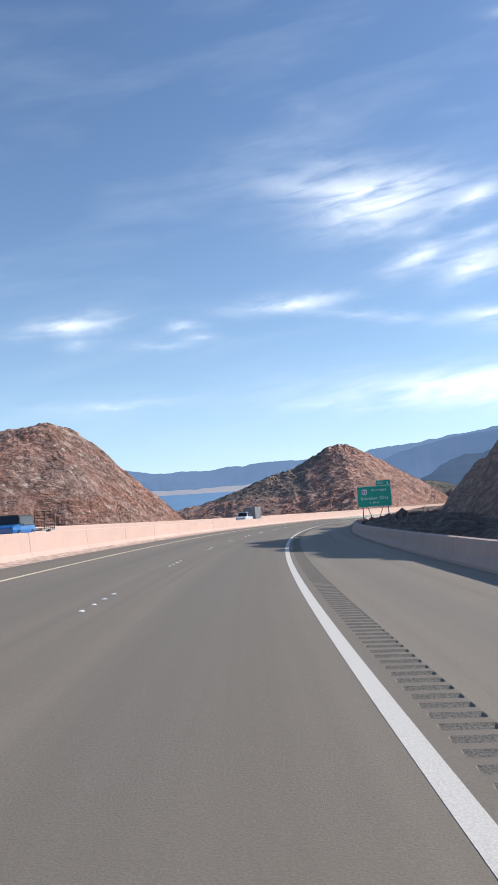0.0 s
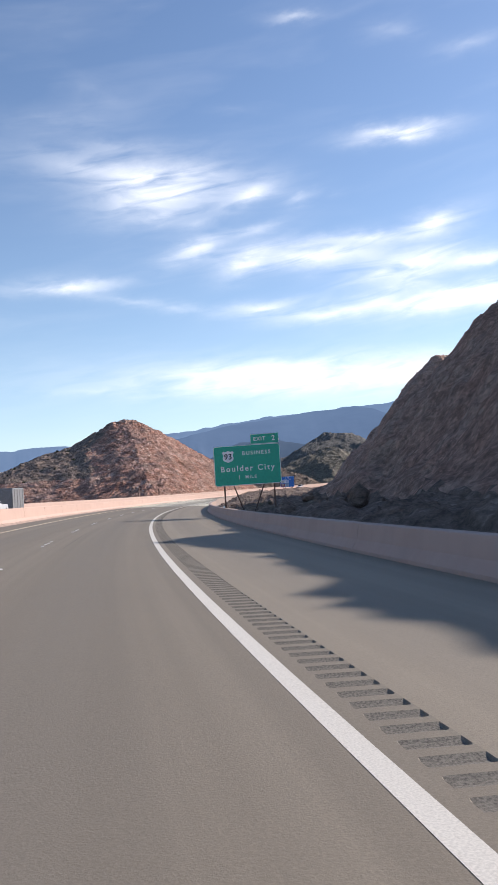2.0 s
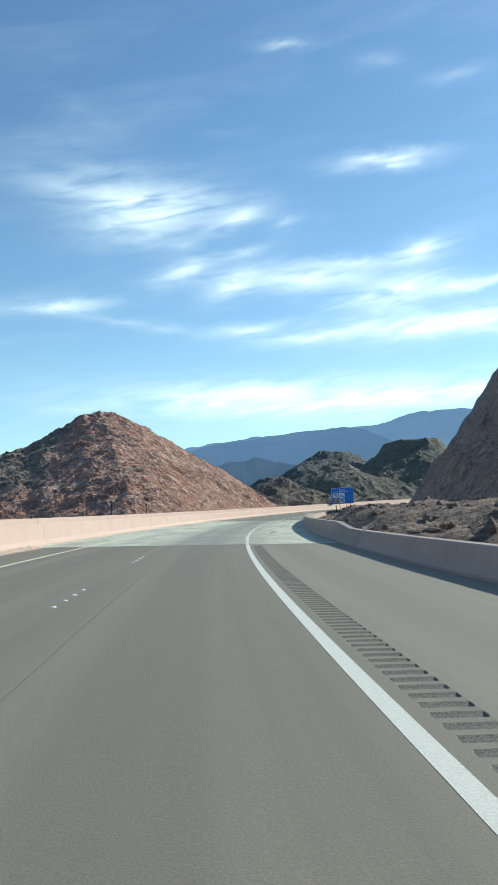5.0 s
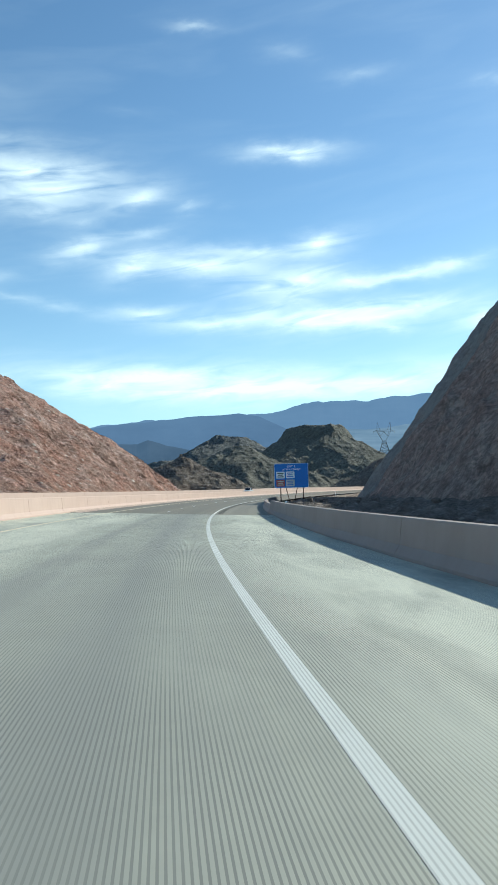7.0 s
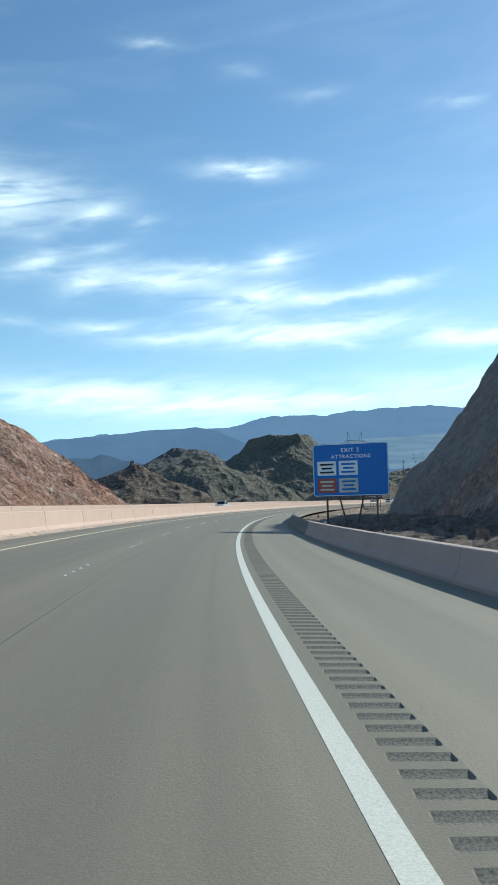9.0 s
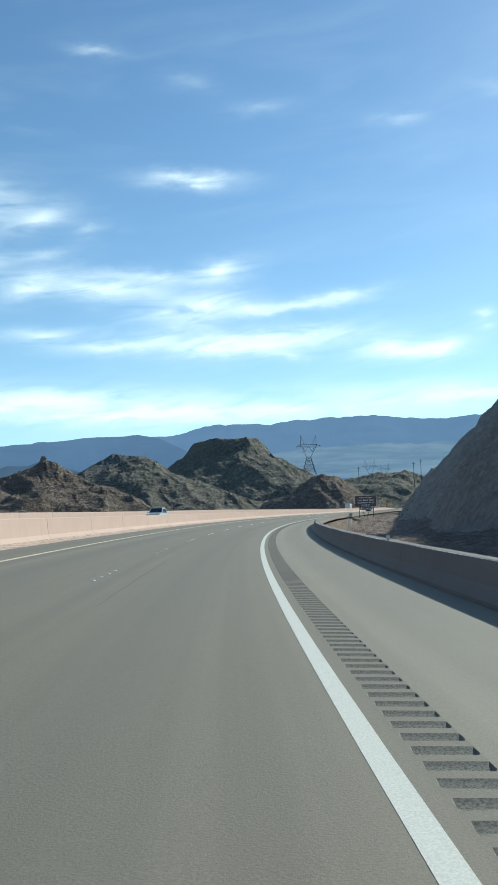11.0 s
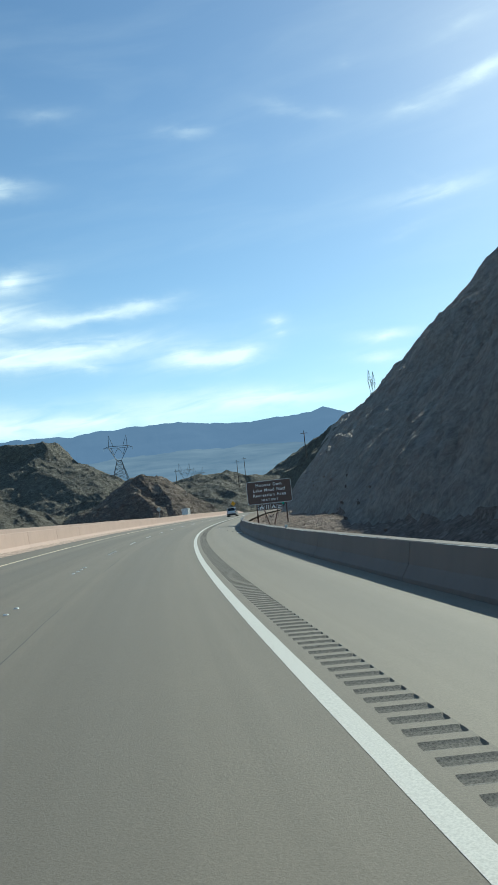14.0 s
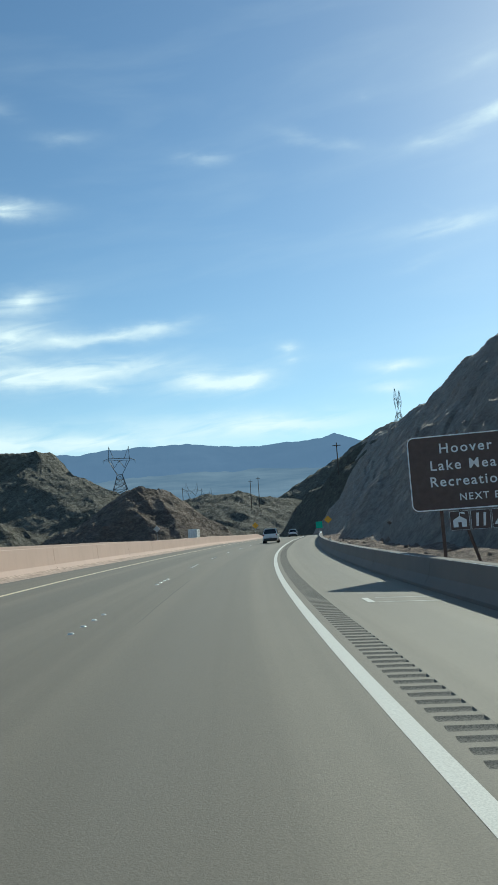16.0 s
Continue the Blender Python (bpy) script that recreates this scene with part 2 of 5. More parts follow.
def asphalt_material(name="asphalt", lift=1.0):
    made, tree, shader, where = material(name)
    grit = noise_tex(tree, where, 55, 3, 0.7)
    patch = noise_tex(tree, where, 0.35, 4, 0.6)
    uv = tree.nodes.new("ShaderNodeUVMap").outputs[0]
    lane = noise_tex(tree, stretched(tree, uv, 1.6, 0.012, 1), 1.0, 4, 0.55)
    base = ramp(tree, lane, [(0.3, tuple(lift * v for v in (0.196, 0.169, 0.130))), (0.7, tuple(lift * v for v in (0.262, 0.226, 0.173)))])
    across = tree.nodes.new("ShaderNodeSeparateXYZ")
    plug(tree, uv, across.inputs[0])
    oil = mth(tree, "COSINE", mth(tree, "MULTIPLY_ADD", across.outputs[0], 6.28318 / 3.68, 1.2))
    oil = mth(tree, "MULTIPLY", mth(tree, "MAXIMUM", oil, 0.0), mth(tree, "MULTIPLY", lane, 0.55))
    base = mix(tree, oil, base, tuple(lift * v for v in (0.135, 0.126, 0.112)))
    base = mix(tree, mth(tree, "MULTIPLY", patch, 0.35), base, (0.172, 0.153, 0.124))
    base = mix(tree, 0.42, base, ramp(tree, grit, [(0.3, 0.45), (0.7, 1.0)]), "MULTIPLY")
    plug(tree, base, shader.inputs["Base Color"])
    shader.inputs["Roughness"].default_value = 0.78
    shader.inputs["Specular IOR Level"].default_value = 0.35
    bump(tree, shader, grit, 0.5, 0.006)
    return made


def deck_material(name="grooved_concrete", paint=None):
    """Tined concrete with grooves along the way of travel, bare or under road paint."""
    made, tree, shader, where = material(name)
    uv = tree.nodes.new("ShaderNodeUVMap").outputs[0]
    apart = tree.nodes.new("ShaderNodeSeparateXYZ")
    plug(tree, uv, apart.inputs[0])
    groove = mth(tree, "SINE", mth(tree, "MULTIPLY", apart.outputs[0], 6.28318 / 0.032))
    cut = mth(tree, "GREATER_THAN", groove, 0.35)
    stain = noise_tex(tree, where, 0.25, 6, 0.65, 0.6)
    track = noise_tex(tree, stretched(tree, uv, 0.9, 0.02, 1), 1.0, 4, 0.6)
    base = ramp(tree, stain, [(0.3, (0.30, 0.29, 0.232)), (0.7, (0.435, 0.42, 0.335))])
    base = mix(tree, ramp(tree, track, [(0.40, 0.0), (0.62, 0.65)]), base, (0.30, 0.29, 0.255))
    wheel = mth(tree, "COSINE", mth(tree, "MULTIPLY_ADD", apart.outputs[0], 6.28318 / 1.84, 1.2))
    wheel = mth(tree, "MULTIPLY", mth(tree, "MAXIMUM", wheel, 0.0), mth(tree, "LESS_THAN", apart.outputs[0], 1.0))
    base = mix(tree, mth(tree, "MULTIPLY", wheel, mth(tree, "MULTIPLY", track, 0.9)), base, (0.23, 0.225, 0.20))
    lane = mth(tree, "SUBTRACT", 1.0, mth(tree, "MULTIPLY", mth(tree, "ABSOLUTE", mth(tree, "ADD", apart.outputs[0], 0.6)), 0.55), clamp=True)
    base = mix(tree, mth(tree, "MULTIPLY", lane, 0.5), base, (0.225, 0.222, 0.20))
    salt = mth(tree, "MULTIPLY", mth(tree, "MULTIPLY_ADD", mth(tree, "ABSOLUTE", mth(tree, "ADD", apart.outputs[0], 0.6)), 0.5, -0.75, clamp=True), ramp(tree, noise_tex(tree, stretched(tree, uv, 0.55, 0.10, 1), 1.0, 6, 0.65, 0.5), [(0.34, 0.1), (0.52, 0.9)]))
    base = mix(tree, salt, base, (0.62, 0.60, 0.48))
    if paint:
        base = mix(tree, ramp(tree, stain, [(0.3, 0.95), (0.75, 0.7)]), base, paint)
    worn = ramp(tree, noise_tex(tree, stretched(tree, uv, 0.5, 0.12, 1), 1.0, 5, 0.6), [(0.36, 0.25), (0.62, 0.85)])
    base = mix(tree, mth(tree, "MULTIPLY", cut, mth(tree, "MULTIPLY", worn, 0.55) if paint else worn), base, (0.17, 0.165, 0.145))
    plug(tree, base, shader.inputs["Base Color"])
    shader.inputs["Roughness"].default_value = 0.85
    bump(tree, shader, mth(tree, "SUBTRACT", 1.0, cut), 0.7, 0.006)
    return made


def barrier_material(name, light, dark):
    made, tree, shader, where = material(name)
    cloud = noise_tex(tree, where, 0.4, 5, 0.6)
    streak = noise_tex(tree, stretched(tree, where, 2.0, 2.0, 0.25), 1.0, 5, 0.65)
    grit = noise_tex(tree, where, 40, 3)
    info = tree.nodes.new("ShaderNodeObjectInfo")
    base = ramp(tree, cloud, [(0.3, dark), (0.7, light)])
    base = mix(tree, mth(tree, "MULTIPLY", ramp(tree, streak, [(0.5, 0.0), (0.75, 1.0)]), 0.14), base, tuple(v * 0.6 for v in dark))
    base = mix(tree, mth(tree, "MULTIPLY", info.outputs["Random"], 0.22), base, tuple(v * 0.8 for v in dark))
    plug(tree, base, shader.inputs["Base Color"])
    shader.inputs["Roughness"].default_value = 0.88
    bump(tree, shader, mth(tree, "ADD", grit, cloud), 0.25, 0.01)
    return made


def rock_material(name, colours, scale=1.0, scrub=0.0, slant=0.8, soft=1.0):
    """Broken desert rock: patches of iron red, tan and grey, slanting streaks of scree, cracks, pale blocks and dark scrub."""
    made, tree, shader, where = material(name)
    big = noise_tex(tree, where, 0.035 * scale, 6, 0.6, 0.8)
    mid = noise_tex(tree, where, 0.16 * scale, 8, 0.7, 0.6)
    lumps = noise_tex(tree, where, 0.5 * scale, 10, 0.72, 0.0)
    grain = noise_tex(tree, where, 2.0 * scale, 8, 0.8)
    beds_at = tree.nodes.new("ShaderNodeMapping")
    beds_at.inputs["Rotation"].default_value = (0.5, slant, 0.6)
    beds_at.inputs["Scale"].default_value = (0.30 * scale, 0.70 * scale, 0.95 * scale)
    plug(tree, where, beds_at.inputs[0])
    beds = noise_tex(tree, beds_at.outputs[0], 1.0, 10, 0.74, 0.08)
    base = ramp(tree, big, [(0.32, colours[0]), (0.5, colours[1]), (0.66, colours[2])])
    base = mix(tree, ramp(tree, mid, [(0.46, 0.0), (0.62, 0.75)]), base, colours[3])
    base = mix(tree, ramp(tree, beds, [(0.52, 0.0), (0.70, 0.6)]), base, colours[4])
    base = mix(tree, 0.75 * soft, base, ramp(tree, beds, [(0.30, 0.42), (0.48, 0.95), (0.68, 1.35)]), "MULTIPLY")
    base = mix(tree, 0.6 * soft, base, ramp(tree, lumps, [(0.32, 0.5), (0.5, 1.0), (0.68, 1.35)]), "MULTIPLY")
    base = mix(tree, 0.7 * soft, base, ramp(tree, grain, [(0.34, 0.45), (0.66, 1.5)]), "MULTIPLY")
    crack = mth(tree, "ABSOLUTE", mth(tree, "SUBTRACT", noise_tex(tree, beds_at.outputs[0], 0.55, 8, 0.68, 0.15), 0.5))
    base = mix(tree, mth(tree, "MULTIPLY", ramp(tree, crack, [(0.0, 1.0), (0.03, 0.0)]), 0.6 * soft), base, tuple(v * 0.4 for v in colours[0]))
    for size, least, reach, colour, share in ((0.75, 0.86, 0.30, tuple(min(0.7, v * 1.35) for v in colours[4]), 0.7 * soft), (0.42, 0.62, 0.26, (0.06, 0.058, 0.036), scrub)):
        if not share:
            continue
        cells = tree.nodes.new("ShaderNodeTexVoronoi")
        plug(tree, where, cells.inputs["Vector"])
        cells.inputs["Scale"].default_value = size * scale
        tone = tree.nodes.new("ShaderNodeSeparateColor")
        tree.links.new(cells.outputs["Color"], tone.inputs[0])
        rim = mth(tree, "MULTIPLY_ADD", mth(tree, "SUBTRACT", lumps, 0.5), 0.6, cells.outputs["Distance"])
        mark = mth(tree, "MULTIPLY", mth(tree, "GREATER_THAN", tone.outputs[0], least), ramp(tree, rim, [(reach * 0.7, 1.0), (reach, 0.0)]))
        base = mix(tree, mth(tree, "MULTIPLY", mark, share), base, colour)
    plug(tree, base, shader.inputs["Base Color"])
    shader.inputs["Roughness"].default_value = 0.95
    shader.inputs["Specular IOR Level"].default_value = 0.12
    heights = mth(tree, "ADD", mth(tree, "MULTIPLY", lumps, 1.5), mth(tree, "MULTIPLY", beds, 1.3))
    heights = mth(tree, "ADD", heights, mth(tree, "MULTIPLY_ADD", grain, 0.5, mth(tree, "MULTIPLY", mth(tree, "MINIMUM", crack, 0.05), 6.0)))
    bump(tree, shader, heights, 0.9, 0.6 / scale)
    return made


ASPHALT = asphalt_material()
SHOULDER = asphalt_material("shoulder_asphalt", 1.22)
MILLED = plain("milled_asphalt", (0.145, 0.133, 0.112), 0.9, grain=0.3, scale=60)
DECK = deck_material()
DECK_LINE = deck_material("worn_paint_on_grooves", (0.66, 0.65, 0.61))
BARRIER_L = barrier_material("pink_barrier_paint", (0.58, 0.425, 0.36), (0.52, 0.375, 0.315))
# right-hand barrier colours, darkened for the shade on its road face
BARRIER_R = barrier_material("shaded_rose_paint", (0.44, 0.335, 0.29), (0.37, 0.28, 0.24))
BARRIER_SHADE = barrier_material("shaded_barrier_paint", (0.355, 0.285, 0.25), (0.295, 0.235, 0.205))
BARRIER_DEEP_SHADE = barrier_material("deep_shaded_barrier", (0.20, 0.173, 0.155), (0.16, 0.14, 0.125))
WHITE_LINE = plain("white_road_paint", (0.60, 0.58, 0.52), 0.75, grain=0.09, scale=70)
WORN_LINE = plain("worn_road_paint", (0.50, 0.49, 0.46), 0.8, grain=0.2, scale=30)
YELLOW_LINE = plain("yellow_road_paint", (0.74, 0.62, 0.42), 0.7, grain=0.2, scale=9)
MARKER = plain("marker_ceramic", (0.8, 0.8, 0.77), 0.35, grain=0.05)
ROCK_RED = rock_material("red_rock", [(0.33, 0.215, 0.17), (0.45, 0.235, 0.17), (0.40, 0.265, 0.212), (0.47, 0.335, 0.275), (0.57, 0.475, 0.415)], scrub=0.2, soft=0.9)
ROCK_BROWN = rock_material("brown_rock", [(0.42, 0.295, 0.242), (0.52, 0.335, 0.262), (0.49, 0.355, 0.29), (0.55, 0.42, 0.345), (0.53, 0.405, 0.33)], soft=0.85)
VERGE = rock_material("stony_verge", [(0.265, 0.21, 0.175), (0.30, 0.225, 0.185), (0.295, 0.235, 0.198), (0.34, 0.27, 0.225), (0.39, 0.32, 0.27)], 1.6, 0.15, soft=0.85)
# weathered scrub rock, also darkened for the shade on flanks away from the sun
SHADED_SCRUB = rock_material("weathered_shaded_scrub", [(0.235, 0.185, 0.152), (0.28, 0.215, 0.175), (0.265, 0.21, 0.172), (0.315, 0.25, 0.205), (0.36, 0.295, 0.25)], scrub=0.75, soft=0.95)
ROCK_GREY = rock_material("grey_brown_rock", [(0.36, 0.315, 0.28), (0.42, 0.355, 0.31), (0.41, 0.36, 0.32), (0.46, 0.41, 0.365), (0.45, 0.40, 0.355)], soft=0.5)
ROCK_DARK = rock_material("dark_rock", [(0.140, 0.130, 0.106), (0.170, 0.156, 0.126), (0.192, 0.175, 0.142), (0.212, 0.192, 0.155), (0.24, 0.215, 0.176)], 0.6, 0.45, soft=0.68)
ROCK_DUSK = rock_material("dusky_rock", [(0.168, 0.140, 0.115), (0.215, 0.166, 0.133), (0.218, 0.177, 0.146), (0.25, 0.205, 0.168), (0.30, 0.25, 0.208)], 0.8, 0.3, soft=0.7)
# far rock, greyed and cooled in colour to stand for distance haze
ROCK_HAZED = rock_material("hazed_rock", [(0.125, 0.125, 0.12), (0.15, 0.145, 0.135), (0.16, 0.155, 0.145), (0.175, 0.17, 0.16), (0.19, 0.18, 0.168)], 0.35, 0.3, soft=0.7)
SAND = plain("roadside_sand", (0.46, 0.345, 0.28), 0.95, grain=0.25, scale=3.0)
STEEL = plain("rust_brown_steel", (0.16, 0.10, 0.075), 0.6, 0.3)
GALV = plain("galvanised_steel", (0.42, 0.43, 0.43), 0.45, 0.7)

# ---- mesh helpers ----


def link_mesh(name, verts, faces, mat, uvs=None, smooth=False):
    mesh = bpy.data.meshes.new(name)
    mesh.from_pydata(verts, [], faces)
    if uvs is not None:
        layer = mesh.uv_layers.new(name="UVMap")
        loops = np.empty(len(mesh.loops), dtype=np.int32)
        mesh.loops.foreach_get("vertex_index", loops)
        layer.data.foreach_set("uv", np.asarray(uvs, dtype=np.float32)[loops].ravel())
    if smooth:
        mesh.polygons.foreach_set("use_smooth", np.ones(len(mesh.polygons), dtype=bool))
    mesh.materials.append(mat)
    mesh.update()
    return new(name, mesh)


def grid_faces(rows, cols):
    a = (np.arange(rows - 1)[:, None] * cols + np.arange(cols - 1)[None]).ravel()
    return np.stack([a, a + 1, a + cols + 1, a + cols], 1).tolist()


def road_sheet(name, s0, s1, step, offs, ups, mat, smooth=True):
    """A strip swept along the road through the given offsets and heights."""
    s = np.linspace(s0, s1, max(2, int(round((s1 - s0) / step)) + 1))
    o, up = np.asarray(offs, float), np.asarray(ups, float)
    x, y = road_xy(s[:, None], o[None])
    z = road_z(s)[:, None] - bank(s)[:, None] * o[None] + up[None]
    verts = np.stack([x, y, np.broadcast_to(z, x.shape)], -1).reshape(-1, 3)
    uv = np.stack(np.broadcast_arrays(o[None], s[:, None]), -1).reshape(-1, 2)
    return link_mesh(name, verts.tolist(), grid_faces(len(s), len(o)), mat, uv, smooth)


def part(name, bm, mat, parent, label=""):
    mesh = bpy.data.meshes.new(name)
    bm.to_mesh(mesh)
    bm.free()
    mesh.materials.append(mat)
    ob = new(name, mesh)
    ob.parent = parent
    if label:
        ob["label"] = label
    return ob


def box(bm, size, at, bevel=0.0, turn=None):
    """A box, bevelled, centred at a place."""
    made = bmesh.ops.create_cube(bm, size=1.0)["verts"]
    bmesh.ops.scale(bm, vec=size, verts=made)
    if bevel:
        edges = list({e for v in made for e in v.link_edges})
        made = bmesh.ops.bevel(bm, geom=edges, offset=bevel, segments=2, affect="EDGES", profile=0.6)["verts"]
    if turn is not None:
        bmesh.ops.rotate(bm, cent=(0, 0, 0), matrix=turn, verts=made)
    bmesh.ops.translate(bm, vec=at, verts=made)
    return made


def rod(bm, a, b, r, sides=8, r2=None):
    """A round bar from a to b."""
    a, b = Vector(a), Vector(b)
    turn = (b - a).to_track_quat("Z", "Y").to_matrix().to_4x4()
    bmesh.ops.create_cone(bm, cap_ends=True, segments=sides, radius1=r, radius2=r if r2 is None else r2, depth=(b - a).length,
                          matrix=Matrix.Translation((a + b) / 2) @ turn)


def smooth_noise(x, y, seed=0):
    """Lattice noise, -1 to 1, over arrays."""
    xi, yi = np.floor(x).astype(np.int64), np.floor(y).astype(np.int64)
    fx, fy = x - xi, y - yi
    fx, fy = fx * fx * fx * (fx * (fx * 6 - 15) + 10), fy * fy * fy * (fy * (fy * 6 - 15) + 10)

    def at(i, j):
        h = (i * 374761393 + j * 668265263 + seed * 974634777) & 0xFFFFFFFF
        h = ((h ^ (h >> 13)) * 1274126177) & 0xFFFFFFFF
        return ((h ^ (h >> 16)) & 0xFFFF) / 32767.5 - 1

    top = at(xi, yi) * (1 - fx) + at(xi + 1, yi) * fx
    low = at(xi, yi + 1) * (1 - fx) + at(xi + 1, yi + 1) * fx
    return top * (1 - fy) + low * fy


def fbm(x, y, octaves=5, seed=0, gain=0.5, ridged=False):
    total, amp = 0.0, 1.0
    for n in range(octaves):
        v = smooth_noise(x * 2**n + 17.3 * n, y * 2**n - 9.1 * n, seed + n)
        total = total + amp * ((1 - 2 * np.abs(v)) if ridged else v)
        amp *= gain
    return total


def ledges(x, y, seed):
    """Tilted beds and broken blocks."""
    along = smooth_noise((x + 0.7 * y) / 7, (x - 1.3 * y) / 3.4, seed)
    block = np.round(fbm(x / 4.2, y / 4.2, 2, seed + 2) * 2.5) / 2.5
    return 0.2 * along + 0.6 * block + 0.35 * fbm(x / 1.7, y / 1.7, 3, seed + 6)


# ---- ground and terrain ----
def height_sheet(name, x, y, z, mat, smooth=False):
    verts = np.stack([x, y, z], -1).reshape(-1, 3)
    return link_mesh(name, verts.tolist(), grid_faces(*x.shape), mat, None, smooth)


# foot of the cut beside the right shoulder, its steepness and the height of its rim
CUT_S = [-60, 0, 10, 20, 25, 30, 35, 40, 45, 50, 55, 60, 65, 70, 75, 80, 85, 90, 95, 100, 105, 110, 115, 120, 125, 130, 136, 142, 150, 165, 190, 213, 245, 270, 300, 360, 420, 455, 480, 505, 540, 580, 640, 720, 800, 900]
CUT_FOOT = [12.1, 13.0, 13.15, 13.3, 13.38, 13.45, 13.52, 13.6, 13.94, 14.28, 14.62, 14.96, 15.23, 15.46, 15.68, 15.9, 16.2, 16.5, 16.6, 16.4, 16.5, 16.6, 16.7, 16.9, 17.1, 17.3, 17.6, 18.0, 18.8, 20.8, 22.4, 24.4, 25.6, 24.3, 21.2, 17.2, 18.57, 17.95, 14.79, 14.3, 10.3, 7.7, 9.8, 6.9, 6.8, 7.0]
CUT_STEEP = [1.06, 1.08, 1.08, 1.08, 1.08, 1.09, 1.09, 1.09, 1.1, 1.1, 1.11, 1.12, 1.12, 1.12, 1.12, 1.12, 1.12, 1.11, 1.11, 1.11, 1.1, 1.1, 1.09, 1.08, 1.07, 1.06, 1.04, 1.03, 1.01, 0.95, 0.85, 0.87, 0.93, 1.01, 1.1, 1.38, 1.21, 1.22, 1.1, 1.05, 1.0, 1.0, 1.13, 1.3, 1.2, 1.07]
CUT_TOP = [7.36, 12.05, 12.83, 13.61, 13.57, 13.91, 16.15, 18.09, 19.28, 19.5, 23.3, 20.77, 23.6, 24.6, 25.0, 21.8, 22.2, 23.6, 22.6, 22.2, 25.0, 25.5, 26.3, 25.5, 24.2, 25.1, 25.5, 27, 27.4, 25.0, 36.0, 35.0, 33.1, 33.0, 35.0, 41.8, 49.2, 58.8, 58.0, 66.5, 62.0, 46.7, 43.5, 41.8, 47.3, 51.2]


def right_terrain():
    s, o = np.meshgrid(np.linspace(-60, 900, 1500), 125 * np.linspace(0, 1, 200) ** 1.45, indexing="ij")
    o = o + np.interp(s, [262, 321], [5.88, 4.7])
    foot = np.interp(s, CUT_S, CUT_FOOT) + 1.3 * fbm(s / 23, o / 40, 3, 5)
    top = np.interp(s, CUT_S, CUT_TOP) * (1 + 0.10 * fbm(s / 30, o / 60, 3, 8))
    rise = np.maximum(0, (o - foot) * np.interp(s, CUT_S, CUT_STEEP))
    crest = np.interp(s, [150, 195], [0.86, 0.72]) * top
    z = np.where(rise < crest, rise, crest + (top - crest) * (1 - np.exp(-(rise - crest) / (top - crest))))
    rough = np.clip(rise / 4, 0, 1)
    gully = np.abs(smooth_noise(s / 7.5 + 0.6 * smooth_noise(s / 20, o / 14, 77), o / 60, 21))
    z = z + rough * (1.35 * fbm(s / 11, o / 9, 6, 11, 0.55) + np.interp(s, [470, 525], [0.75, 0.4]) * ledges(s, o, 14) + 1.0 * gully - 0.4)
    bench = 1.1 * np.round(fbm(s / 24, o / 13, 2, 61) * 2) + 1.2 * fbm(s / 16, o / 12, 2, 66)
    z = z + rough * bench * np.interp(s, [185, 205, 300, 330, 480, 525], [0, 0.7, 0.7, 0, 0, 0.6]) * np.clip(rise / 14, 0, 1)
    flat = np.clip((o - 6.0) / 3, 0, 1)
    rubble = np.clip(fbm(s / 2.2, o / 2.2, 3, 33, 0.6, True), 0, 2) * 0.35
    z = z + flat * (0.15 + 0.45 * fbm(s / 6, o / 6, 4, 3) + rubble) * np.clip(1.3 - rough, 0.15, 1) * np.interp(s, [310, 340], [1, 0.45])
    def step(v, a, b):
        v = np.clip((v - a) / (b - a), 0, 1)
        return v * v * (3 - 2 * v)
    # broken rock heaped beside the bridge, and the wash under it
    heap = step(s, 180, 190) * (1 - step(s, 214, 224)) * step(o, 6.4, 9.5)
    z = z + heap * (1.2 - 0.6 * flat * rubble * np.clip(1.3 - rough, 0.15, 1))
    z = z - 4.6 * step(s, 222, 234) * (1 - step(s, 240, 258)) * (1 - step(o, 15, 24))
    z = z - 0.95 * step(s, 372, 392) * (1 - step(s, 474, 492)) * step(o, 5.0, 6.5) * (1 - step(o, 13, 20))
    z = z - 0.65 * step(s, 392, 408) * (1 - step(s, 458, 474)) * step(o, 5.0, 6.5) * (1 - step(o, 15, 19))
    x, y = road_xy(s, o)
    z[:, -1] = -12
    base = road_z(s) - bank(s) * 4.5 - np.interp(s, [315, 345], [0.1, 0.3])
    ob = height_sheet("rocky_cut_slope", x, y, z + base, ROCK_BROWN)
    ob.data.materials.append(ROCK_GREY)
    ob.data.materials.append(VERGE)
    later = s + 26 * fbm(s / 30, o / 12, 4, 83) > 335
    zone = np.where(o < foot - 0.4 + 0.9 * fbm(s / 9, o / 9, 3, 87), 2, later)
    ob.data.polygons.foreach_set("material_index", zone[:-1, :-1].ravel().astype(np.int32))
    return tagged(ob, "shaded brown rock cut rising steeply behind the roadside barrier", "rock slope", kind="structure")


